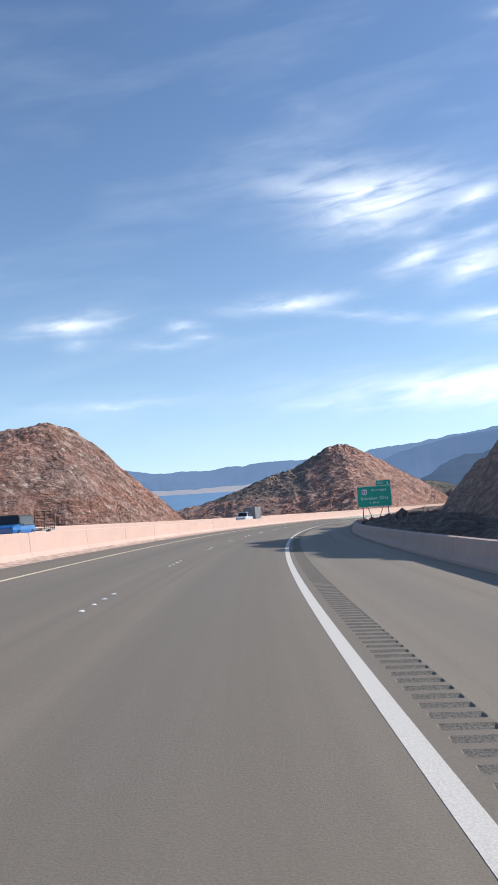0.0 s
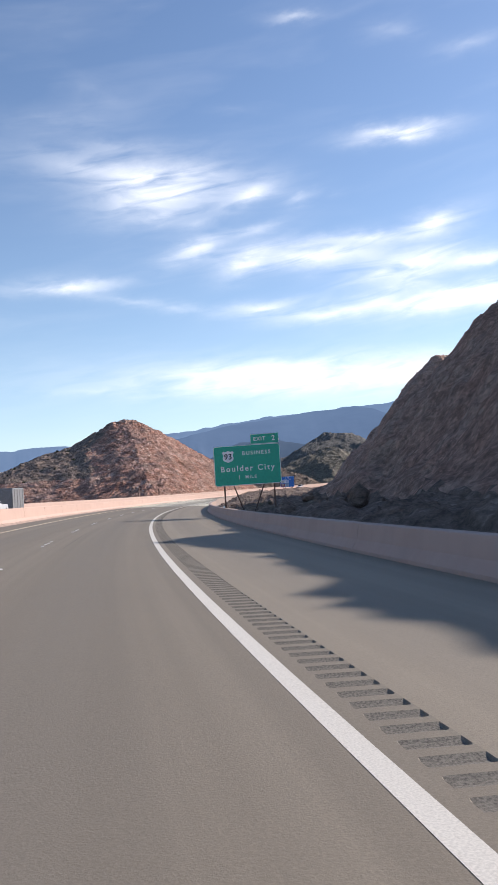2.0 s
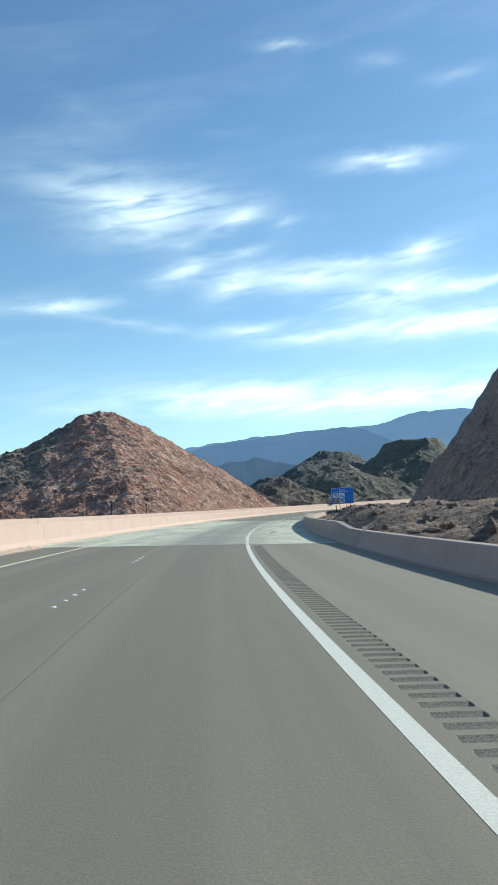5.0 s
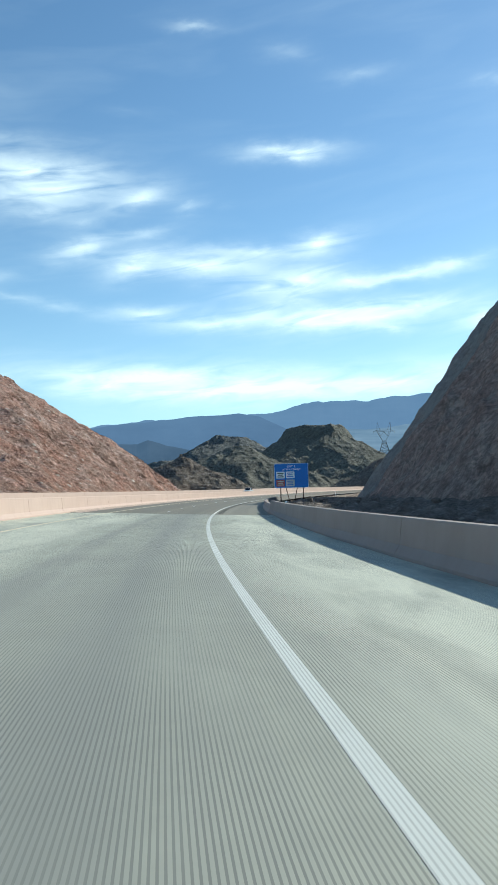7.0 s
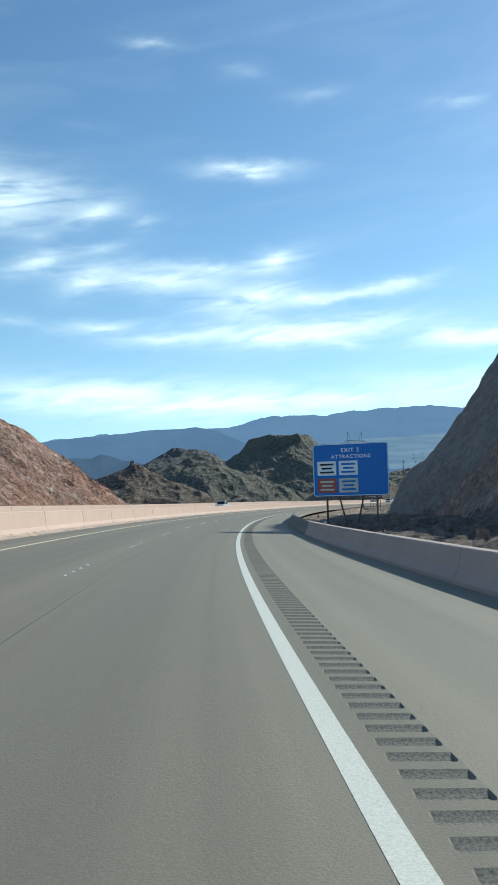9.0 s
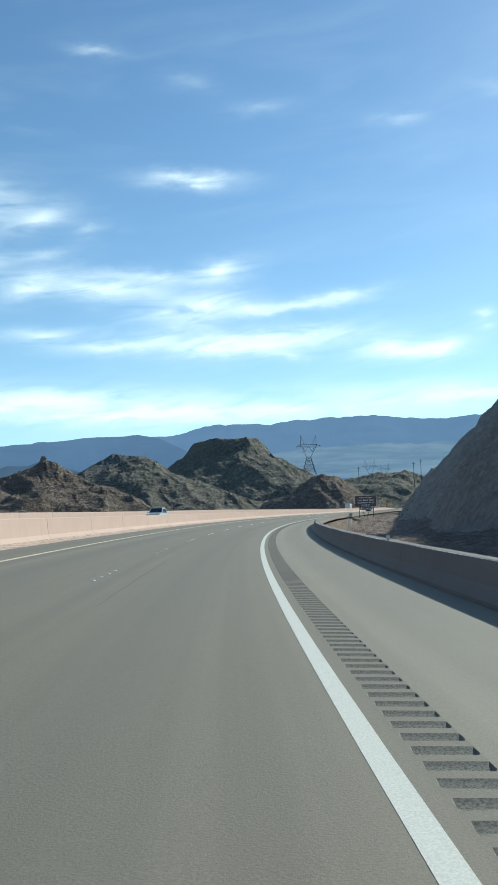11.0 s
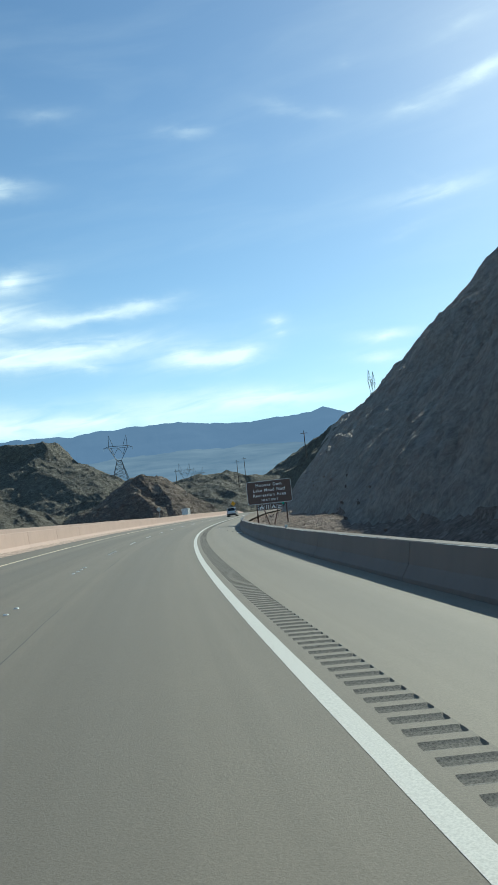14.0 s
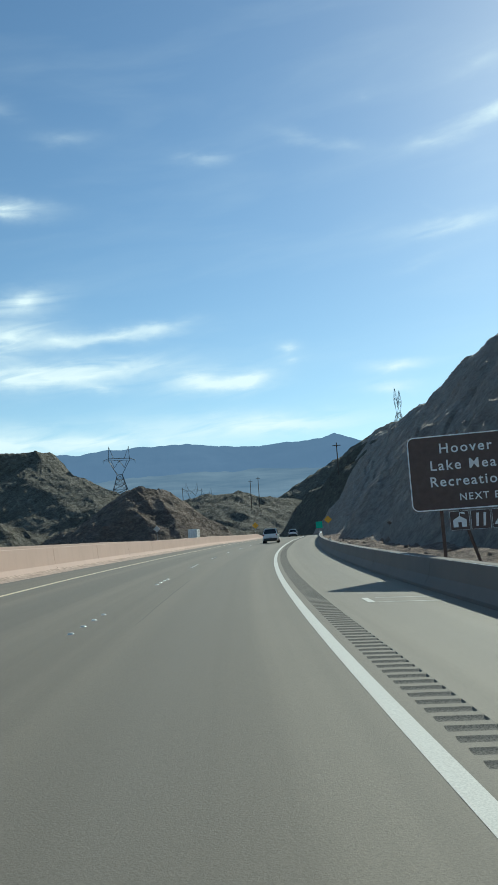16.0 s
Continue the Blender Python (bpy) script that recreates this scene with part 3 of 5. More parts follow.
def left_terrain():
    s, o = np.linspace(-60, 700, 1250), -23.3 - 150 * np.linspace(0, 1, 230) ** 1.35
    s, o = np.meshgrid(s, o, indexing="ij")
    d = -o - 23.5
    x, y = road_xy(s, o)
    # the nearer hill
    r1 = np.hypot(np.where(s > 123.6, 0.745 * (s - 123.6), 0.703 * (123.6 - s)), (o + 44.1) * np.where(o < -44.1, 0.577, 0.864))
    h1 = 17.9 * (1 - (r1 / 19.65) ** 1.79)
    # the peaked hill: two cut flanks that meet in a sharp spur
    dx, dy = x - 27.5, y - 394.2
    fall = np.where(dx < 0, 0.55 * np.minimum(-dx, 21) + 0.292 * np.maximum(-dx - 21, 0), 0.539 * np.minimum(dx, 9.4) + 0.616 * np.maximum(dx - 9.4, 0))
    away = np.abs(dy) * np.where(dy < 0, 0.377, 0.613)
    h2 = 35 - 0.542 * np.hypot(fall, away) - 0.458 * (fall + away)
    h2 = h2 + 0.9 * fbm(x / 30, y / 30, 3, 30)
    crag = np.clip((h2 - 22) / 7, 0, 1) * np.exp(-((dx - 4) / 26) ** 2)
    h2 = h2 + crag * (0.9 * np.round(1.6 * fbm(x / 9, y / 9, 3, 52)) / 1.6 + 0.5 * fbm(x / 5, y / 5, 3, 58, 0.6, True) - 0.3)
    cut1, cut2 = 0.97 * d, 0.81 * d
    z = np.maximum(np.minimum(h1, cut1), np.minimum(h2, cut2))
    z = np.maximum(z, -2 - 0.03 * d)
    rough = np.clip((z + 1) / 4, 0.1, 1)
    ribs = fbm((s + 0.55 * d) / 3.6, (s - 1.6 * d) / 17, 4, 47, 0.55, True)
    z = z + rough * (0.7 * fbm(x / 12, y / 12, 6, 41, 0.58) + 0.35 * ledges(x, y, 44) + 0.42 * ribs - 0.2)
    z = z + road_z(s) + bank(s) * 22 - 0.4
    z[:, -1] = -12
    ob = height_sheet("rocky_hill", x, y, z, ROCK_RED)
    ob.data.materials.append(SHADED_SCRUB)
    ragged = 7 * fbm(x / 16, y / 16, 4, 93, 0.6)
    beyond = y + 4 * ragged > 250
    # left flanks take the scrub rock that has their shade in its colour
    shaded_side = beyond & ((dx - 0.1 * dy + ragged < -5) & (z > 9)) | ~beyond & (o + ragged < -58)
    ob.data.polygons.foreach_set("material_index", shaded_side[:-1, :-1].ravel().astype(np.int32))
    tagged(ob, "sunlit red and brown rocky hills beside the highway", "hill", kind="structure")


def mound(name, cx, cy, rx, ry, top, flat, mat, base=-8, seed=0, cells=110, lumps=6.0, steep=1.0, cap=0.0, label="dark rocky desert hill"):
    """A hill with a rounded or flat top, standing on the valley floor."""
    u = np.linspace(-1, 1, cells)
    u, v = np.meshgrid(u, u, indexing="ij")
    x, y = cx + u * rx, cy + v * ry
    r = np.hypot(u, v) * (1 + 0.16 * fbm(u * 2.2 + seed, v * 2.2, 3, seed))
    shape = np.clip((1 - r) / (1 - flat), 0, 1) ** steep
    shape = shape * (1 - cap) + cap * np.clip((flat + 0.09 - r) / 0.07, 0, 1)
    z = base + (top - base) * shape
    z = z + np.clip(shape * 3, 0, 1) * (lumps * 0.55 * fbm(x / (lumps * 7), y / (lumps * 7), 6, seed + 3, 0.55, True) - lumps * 0.2) * np.where(r < flat, 0.35, 1)
    z = np.where(np.maximum(np.abs(u), np.abs(v)) > 0.985, base - 6, z)
    return tagged(height_sheet(name, x, y, z, mat), label, "hill", kind="structure")


LINE_O = 1.14                     # centre of the white edge line
RUMBLE = (1.36, 1.77)             # the milled strip in the shoulder
BRIDGE = (181.8, 258.8)
tagged(road_sheet("road", -60, BRIDGE[0], 2.0, [-9.3, -6.2, -4.5, -2.5, 0, RUMBLE[0]], [0] * 6, ASPHALT), kind="structure")
tagged(road_sheet("road", BRIDGE[1], 1150, 2.0, [-9.3, -6.2, -4.5, -2.5, 0, RUMBLE[0]], [0] * 6, ASPHALT), kind="structure")
tagged(road_sheet("road_shoulder", -60, BRIDGE[0], 2.0, [RUMBLE[1], 2.5, 3.2, 4.2, 6.6], [0] * 5, SHOULDER), kind="structure")
tagged(road_sheet("road_shoulder", BRIDGE[1], 322, 2.0, [RUMBLE[1], 2.5, 3.2, 4.5, 5.9], [0] * 5, SHOULDER), kind="structure")
tagged(road_sheet("road_shoulder", 322, 1150, 2.0, [RUMBLE[1], 2.5, 3.2, 4.2, 4.82], [0] * 5, SHOULDER), kind="structure")
tagged(road_sheet("bridge_deck", BRIDGE[0], BRIDGE[1], 1.5, [-9.3, -6.2, -4.5, -2.5, 0, 1.3, 2.5, 5.9], [0.004] * 8, DECK), kind="structure")
tagged(road_sheet("far_road", -60, 1150, 3.0, [-22.8, -18, -14, -10.2, -9.05], [0.25] * 5, ASPHALT), kind="structure")
right_terrain()
left_terrain()


def ground():
    r = np.concatenate([[0], np.geomspace(30, 4800, 40)])
    a = np.linspace(0, 2 * math.pi, 97)
    r, a = np.meshgrid(r, a, indexing="ij")
    x, y = 120 + r * np.cos(a), 350 + r * np.sin(a)
    z = -5 - 0.004 * r + np.clip(r / 600 - 0.6, 0, 1) * 9 * fbm(x / 330, y / 330, 4, 71)
    tagged(height_sheet("ground", x, y, z, ROCK_DARK), kind="structure")


ground()
mound("mesa_hill", 381, 912, 127, 185, 64, 0.20, ROCK_DARK, -8, 3, 200, 2.4, cap=0.08, label="flat-topped dark rocky hill across the valley")
mound("low_hill", 117, 503, 43, 42, 17.5, 0.03, ROCK_DUSK, -6, 9, 120, 3.2, label="small pointed red rock hill behind the barrier")
mound("dark_hill", 232, 740, 97, 110, 35, 0.05, ROCK_DARK, -8, 14, 140, 3.6)
mound("far_dark_hill", 480, 1400, 255, 240, 89, 0.1, ROCK_HAZED, -10, 17, 130, 8.0, label="distant hill beyond the mesa, greyed by painted haze")
mound("dark_hill", 130, 780, 115, 115, 24, 0.08, ROCK_DARK, -8, 19, 130, 3.8)
mound("dark_hill", 322, 700, 95, 90, 17, 0.05, ROCK_DARK, -8, 23, 140, 3.2)
mound("roadside_hill", 291, 638, 46, 42, 19.5, 0.12, ROCK_DUSK, -8, 27, 140, 2.4, 0.85, label="small brown rock hill beside the opposite carriageway")
mound("dark_hill", 550, 900, 205, 170, 37, 0.1, ROCK_DARK, -8, 29, 140, 4.5)
mound("dark_hill", 708, 850, 186, 210, 90, 0.03, ROCK_DARK, -8, 37, 140, 8.0)
mound("dark_hill", 434, 598, 105, 105, 70, 0.02, ROCK_DARK, -8, 31, 160, 8.0, label="steep dark hillside in shade beside the highway")

# ---- far mountains ----


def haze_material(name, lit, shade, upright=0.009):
    """Mountains so far off that only the air's light shows; haze painted as glowing colour."""
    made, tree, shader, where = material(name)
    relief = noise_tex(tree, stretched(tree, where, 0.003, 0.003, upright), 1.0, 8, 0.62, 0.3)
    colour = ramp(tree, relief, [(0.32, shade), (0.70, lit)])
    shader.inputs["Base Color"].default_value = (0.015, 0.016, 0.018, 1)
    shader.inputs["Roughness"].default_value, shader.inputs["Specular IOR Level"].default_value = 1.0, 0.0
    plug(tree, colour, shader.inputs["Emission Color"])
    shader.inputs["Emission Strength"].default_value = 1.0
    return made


FAR_AZ = [-170, -60, -20, -10, -6.6, -3, 1.2, 6.2, 10, 15, 18.5, 23, 24.2, 27, 31, 34.7, 38, 41.3, 44, 46, 47.5, 48.4, 49.4, 50.6, 56, 70, 190]
FAR_EL = [2.5, 3.0, 3.6, 3.8, 3.4, 3.7, 3.7, 4.25, 4.65, 5.2, 5.55, 5.62, 5.8, 6.48, 6.5, 6.75, 7.0, 6.65, 6.62, 6.68, 6.75, 7.08, 6.72, 6.35, 5.6, 4.5, 2.5]


def far_mountains(name, near, far, table, mat, seed, wobble, label, relief=130):
    az = np.arange(-170, 190.01, 0.12)
    u = np.linspace(0, 1, 22)
    az, u = np.meshgrid(az, u, indexing="ij")
    el = np.interp(az, *table) + wobble * fbm(az / 3.1, az * 0, 7, seed, 0.6)
    cx, cy = np.interp(az, [0, 14, 30, 45], [0, 22, 80, 130]), np.interp(az, [0, 14, 30, 45], [0, 200, 330, 405])
    r = near + (far - near) * u
    x, y = cx + r * np.sin(np.radians(az)), cy + r * np.cos(np.radians(az))
    z = 1.4 + np.tan(np.radians(el)) * far * u**1.2 - (1 - u) * 40
    z = z + u * (1 - u) * relief * fbm(x / 420, y / 420, 5, seed + 5, 0.55, True)
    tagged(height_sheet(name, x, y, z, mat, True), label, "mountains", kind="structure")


FRONT = ([-30, 2, 5, 8.2, 10, 13.5, 17.5, 21.4, 22.8, 24, 25.5, 27, 29, 33, 50, 80], [0.2, 0.2, 2.6, 3.95, 4.4, 4.95, 5.45, 5.7, 5.5, 5.0, 4.3, 3.7, 3.2, 2.6, 2.0, 0.2])
NEAR = ([-30, 6, 10.3, 11, 12, 13, 14.3, 15, 16.4, 18, 21, 25, 30, 60], [0.1, 0.1, 2.3, 2.85, 3.4, 3.62, 3.5, 3.78, 3.4, 3.1, 2.9, 2.5, 1.6, 0.1])
VALLEY = ([-30, 20, 23, 26, 31, 36, 42, 47, 60, 90], [0.1, 0.1, 3.4, 4.3, 4.6, 4.75, 4.85, 4.8, 4.4, 0.1])
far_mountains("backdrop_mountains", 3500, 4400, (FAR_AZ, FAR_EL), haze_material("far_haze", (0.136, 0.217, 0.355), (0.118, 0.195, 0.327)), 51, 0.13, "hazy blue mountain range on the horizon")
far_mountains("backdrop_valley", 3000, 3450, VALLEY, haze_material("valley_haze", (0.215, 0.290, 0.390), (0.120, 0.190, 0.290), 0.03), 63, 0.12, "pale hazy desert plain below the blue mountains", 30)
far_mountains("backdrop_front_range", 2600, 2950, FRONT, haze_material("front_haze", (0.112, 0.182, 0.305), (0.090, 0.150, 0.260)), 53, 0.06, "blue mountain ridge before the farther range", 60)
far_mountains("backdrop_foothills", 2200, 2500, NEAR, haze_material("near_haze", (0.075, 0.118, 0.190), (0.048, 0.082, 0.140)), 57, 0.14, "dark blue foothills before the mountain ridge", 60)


def far_lake():
    """The lake and its pale shore below the mountains, haze painted in as glow."""
    for name, e0, e1, r, mat, label in (("water", 0.0, 1.95, 3240, haze_material("lake_haze", (0.15, 0.27, 0.45), (0.12, 0.225, 0.39)), "blue lake far below the mountains"),
                                        ("backdrop_shore", 1.9, 2.3, 3260, haze_material("shore_haze", (0.36, 0.36, 0.40), (0.25, 0.29, 0.37)), "pale shore along the distant lake")):
        az = np.arange(-30, 6.01, 0.25)
        u = np.linspace(0, 1, 6)
        az, u = np.meshgrid(az, u, indexing="ij")
        x, y = (r + 60 * u) * np.sin(np.radians(az)), (r + 60 * u) * np.cos(np.radians(az))
        top = e1 + (0.12 * fbm(az / 1.3, az * 0, 3, 91) if name != "water" else 0)
        z = 1.4 + np.tan(np.radians(e0 + (top - e0) * u)) * r
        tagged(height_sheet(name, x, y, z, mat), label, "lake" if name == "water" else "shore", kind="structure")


far_lake()

# ---- bridge ----
CONCRETE = barrier_material("bridge_concrete", (0.50, 0.41, 0.35), (0.42, 0.335, 0.285))


def bridge():
    whole = new("bridge")
    tagged(whole, "short concrete highway bridge over a dry wash", "bridge", kind="structure")
    for o in (5.45, 1.5, -2.5, -6.5):
        ob = road_sheet("girder", BRIDGE[0] - 1, BRIDGE[1] + 1, 2.0, [o, o + 0.36, o + 0.36, o + 0.1, o, o], [-0.02, -0.02, -0.45, -1.25, -1.25, -0.02], CONCRETE, False)
        ob.parent = whole
    for s, o0, o1 in ((BRIDGE[0] - 1.5, -9.0, 5.9), (BRIDGE[1] + 0.3, -9.0, 5.9)):
        ob = road_sheet("abutment", s, s + 1.2, 1.2, [o0, o1, o1, o0, o0], [-0.05, -0.05, -7, -7, -0.05], CONCRETE, False)
        ob.parent = whole


bridge()

# ---- road furniture ----


def rumble_strip(s0, s1):
    """Milled grooves, one every 0.305 m, sunk into the shoulder."""
    pitch, o0, o1 = 0.305, *RUMBLE
    n = int((s1 - s0) / pitch)
    start = s0 + np.arange(n) * pitch
    prof_s = np.array([0, 0.06, 0.10, 0.15, 0.20, 0.24, 0.305])
    prof_z = np.array([0, 0, -0.010, -0.014, -0.008, 0, 0])
    cols = [(o0 - 0.005, 0.0), (o0 + 0.005, 0.0), (o0 + 0.02, 1.0), (o1 - 0.02, 1.0), (o1 - 0.005, 0.0), (o1 + 0.005, 0.0)]
    s = (start[:, None] + prof_s[None, :-1]).ravel()
    dip = np.broadcast_to(prof_z[None, :-1], (n, len(prof_s) - 1)).ravel()
    o, deep = np.array([c[0] for c in cols]), np.array([c[1] for c in cols])
    x, y = road_xy(s[:, None], o[None])
    z = road_z(s)[:, None] - bank(s)[:, None] * o[None] + dip[:, None] * deep[None] * 1.7
    verts = np.stack([x, y, z], -1).reshape(-1, 3)
    uv = np.stack(np.broadcast_arrays(o[None], s[:, None]), -1).reshape(-1, 2)
    ob = link_mesh("rumble_strip", verts.tolist(), grid_faces(len(s), len(o)), ASPHALT, uv)
    ob.data.materials.append(MILLED)
    row, col = np.divmod(np.arange(len(ob.data.polygons)), len(o) - 1)
    cut = np.isin(row % 6, (1, 2, 3, 4)) & (col == 2)
    ob.data.polygons.foreach_set("material_index", cut.astype(np.int32))
    return ob


for s0, s1 in ((BRIDGE[0] - 1.4 - 660.01 * 0.305, BRIDGE[0] - 1.4), (BRIDGE[1] + 1.2, 700)):
    tagged(rumble_strip(s0, s1), "milled grooves across the asphalt shoulder", "rumble strip", kind="stuff")
for s0, s1 in ((-60, BRIDGE[0] - 202.7), (BRIDGE[0] - 1.475, BRIDGE[0]), (BRIDGE[1], BRIDGE[1] + 1.25)):
    tagged(road_sheet("road_shoulder", s0, s1, 1.0, [RUMBLE[0] - 0.003, RUMBLE[1] + 0.003], [-0.001, -0.001], SHOULDER), kind="structure")
tagged(road_sheet("road_shoulder", 699.9, 1150, 4, [*RUMBLE], [0, 0], ASPHALT), kind="structure")


def stripe(name, s0, s1, o, width, mat, label, up=0.003):
    ob = road_sheet(name, s0, s1, 2.0, [o - width / 2, o + width / 2], [up, up], mat)
    return tagged(ob, label, "road marking", kind="structure")


for s0, s1, up in ((-60, BRIDGE[0], 0.0025), (BRIDGE[0], BRIDGE[1], 0.0065), (BRIDGE[1], 1150, 0.0025)):
    stripe("white_line", s0, s1, LINE_O, 0.165, WHITE_LINE if up < 0.006 else DECK_LINE, "worn white painted edge line on the asphalt", up)
    stripe("yellow_line", s0, s1, LINE_O - 7.35, 0.15, YELLOW_LINE, "pale yellow painted line along the median", up)

for s0, s1 in ((-60, BRIDGE[0]), (BRIDGE[1], 760)):
    tagged(road_sheet("verge_sand", s0, s1, 2.0, [-8.80, -8.74, -8.62, -8.3, -8.05], [0.13, 0.10, 0.05, 0.02, 0.003], SAND), "pale blown sand along the foot of the median barrier", "sand", kind="structure")
SEAL = plain("joint_seal", (0.035, 0.035, 0.035), 0.7)
for s in (BRIDGE[0] - 0.05, BRIDGE[0] + 11.6, BRIDGE[1] - 8.8, BRIDGE[1] + 0.05):
    tagged(road_sheet("expansion_joint", s - 0.035, s + 0.035, 0.07, [-8.7, -4, 0, 3.9], [0.006] * 4, SEAL), "dark rubber joint across the concrete bridge deck", "bridge joint", kind="structure")


def skid(points, width=0.035):
    """A narrow dark line on the asphalt, for scuffs and paving seams, through plan points (s, o)."""
    s = np.linspace(points[0][0], points[-1][0], 24)
    o = np.interp(s, [p[0] for p in points], [p[1] for p in points]) + 0.006 * np.sin(s * 1.7)
    wide = width * (0.35 + 0.65 * np.sin(np.linspace(0.1, 3.0, 24)))
    verts = []
    for a, b, w in zip(s, o, wide):
        verts += [road_point(a, b - w / 2, 0.002)[:], road_point(a, b + w / 2, 0.002)[:]]
    tagged(link_mesh("scuff_and_seam_line", verts, grid_faces(24, 2), SCUFF_AND_SEAM), "thin dark line on the asphalt, for tyre scuffs and paving seams", "skid mark", kind="structure")


SCUFF_AND_SEAM = plain("scuff_and_seam_dark", (0.105, 0.097, 0.083), 0.8, grain=0.3, scale=14)
skid([(309.4, -0.92), (310.9, -0.70)])
skid([(311.3, -0.66), (312.4, -0.50)], 0.05)
skid([(312.7, -0.46), (314.4, -0.12)], 0.045)
# broken lengths of the paving seam, drawn like the scuffs
for s0, s1 in ((262.5, 276), (288, 301), (330, 343), (352, 371), (384, 392), (401, 419), (428, 437), (455, 462), (476, 489), (506, 530)):
    skid([(s0, -1.70), (s1, -1.72)], 0.022)
for s0, s1 in ((18, 27), (48, 60), (83, 95), (110, 128), (150, 166)):
    skid([(s0, -1.74), (s1, -1.70)], 0.02)


def marker_mesh():
    bm = bmesh.new()
    bmesh.ops.create_cone(bm, cap_ends=True, segments=14, radius1=0.055, radius2=0.035, depth=0.018, matrix=Matrix.Translation((0, 0, 0.010)))
    mesh = bpy.data.meshes.new("lane_marker")
    bm.to_mesh(mesh)
    bm.free()
    mesh.materials.append(MARKER)
    return mesh


_marker = marker_mesh()
_groups = [13.1 + 12.0 * n for n in range(-1, 15)] + [475.0 + 11.7 * n for n in range(-18, 10)]
for first in _groups:
    for k in range(4):
        s = first + 0.97 * k
        if BRIDGE[0] - 1 < s < BRIDGE[1] + 1:
            continue
        ob = new("lane_marker", _marker)
        ob.matrix_world = road_pose(s, LINE_O - 3.68, 0.0)
        tagged(ob, "small round white ceramic lane marker on asphalt", "lane marker", "lane markers between the lanes")


def barrier_mesh(name, height, mat, flip=1, length=8.98, rings=(), thick=0.16):
    """One cast length of safety-shape concrete barrier; its road face is at x = 0. rings: places along it and heights there."""
    bm = bmesh.new()
    ends = []
    for y, h in rings or ((0.004, height), (length - 0.004, height)):
        back = 0.23 + thick
        prof = [(0, 0), (0.0, 0.08), (0.14, 0.30), (0.21, h - 0.02), (0.23, h), (back, h), (back + 0.02, h - 0.02), (back + 0.07, 0.3), (back + 0.16, 0.0)]
        ends.append([bm.verts.new((flip * x, y, z)) for x, z in prof])
    n = len(prof)
    for a, b in zip(ends, ends[1:]):
        for i in range(n):
            j = (i + 1) % n
            bm.faces.new((a[i], b[i], b[j], a[j]) if flip < 0 else (a[j], b[j], b[i], a[i]))
    bm.faces.new(ends[0] if flip < 0 else ends[0][::-1])
    bm.faces.new(ends[-1][::-1] if flip < 0 else ends[-1])
    bmesh.ops.recalc_face_normals(bm, faces=bm.faces)
    mesh = bpy.data.meshes.new(name)
    bm.to_mesh(mesh)
    bm.free()
    mesh.materials.append(mat)
    return mesh


def barrier_run(name, label, s0, s1, offset, mesh_for, length=9.0, up=0.0):
    """A line of barrier lengths set end to end along the road."""
    whole = new(name)
    whole.matrix_world = Matrix.Translation(road_point(s0, float(offset(s0))))
    tagged(whole, label, "barrier", kind="structure")
    back = whole.matrix_world.inverted()
    s = s0
    while s < s1:
        a, b = road_point(s, float(offset(s)), up), road_point(s + length, float(offset(s + length)), up)
        along = (b - a)
        size = along.length
        along.normalize()
        side = along.cross(Vector((0, 0, 1))).normalized()
        top = side.cross(along)
        m = Matrix((side, along * size / length, top)).transposed().to_4x4()
        ob = new("barrier_segment", mesh_for(s))
        ob.parent = whole
        ob.matrix_local = back @ Matrix.Translation(a) @ m
        s += length
    return whole


SHOULDER_S = [-60, 60, 85, 108, 150, 165, 258, 275, 300, 320, 1200]
SHOULDER_O = [5.5, 5.5, 5.7, 5.7, 5.4, 5.3, 5.3, 5.0, 4.5, 4.26, 4.26]
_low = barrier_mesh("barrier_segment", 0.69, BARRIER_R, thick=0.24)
_slim = barrier_mesh("barrier_segment", 0.71, BARRIER_DEEP_SHADE, thick=0.26)
_tall = barrier_mesh("barrier_segment", 0.95, BARRIER_SHADE, thick=0.24)
_rising = barrier_mesh("barrier_segment", 0.69, BARRIER_SHADE, rings=((0.004, 0.69), (3.6, 0.70), (7.8, 0.94), (8.976, 0.95)), thick=0.24)
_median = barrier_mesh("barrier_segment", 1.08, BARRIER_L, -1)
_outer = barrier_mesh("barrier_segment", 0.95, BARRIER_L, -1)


def shoulder_o(s):
    return np.interp(s, SHOULDER_S, SHOULDER_O)


right_run = barrier_run("barrier_right", "rose-tinted concrete shoulder barrier, darkened for its shaded face", -58, 800, shoulder_o,
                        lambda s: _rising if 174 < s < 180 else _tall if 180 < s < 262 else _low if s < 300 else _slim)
SUNLIT_CAP = plain("sunlit_cap_concrete", (0.76, 0.73, 0.68), 0.38, grain=0.1, scale=5)


def sunlit_top(s0, s1):
    """The smooth top of the low barrier, its sunlight painted pale, a hand's width across."""
    cap = road_sheet("cap", s0, s1, 3.0, [4.26 + 0.225, 4.26 + 0.24, 4.26 + 0.48, 4.26 + 0.495], [0.709, 0.7145, 0.7145, 0.709], SUNLIT_CAP)
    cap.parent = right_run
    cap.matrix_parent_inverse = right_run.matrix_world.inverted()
    cap["label"] = "smooth concrete top painted pale for sunlight"


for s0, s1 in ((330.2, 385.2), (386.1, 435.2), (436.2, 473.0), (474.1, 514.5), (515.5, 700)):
    sunlit_top(s0, s1)
barrier_run("barrier_median", "pink-painted concrete median barrier in full sun", -58, 800, lambda s: -8.75, lambda s: _median)
barrier_run("barrier_far", "pink concrete barrier on the far edge of the opposite road", -58, 700, lambda s: -22.6, lambda s: _outer, up=0.15)


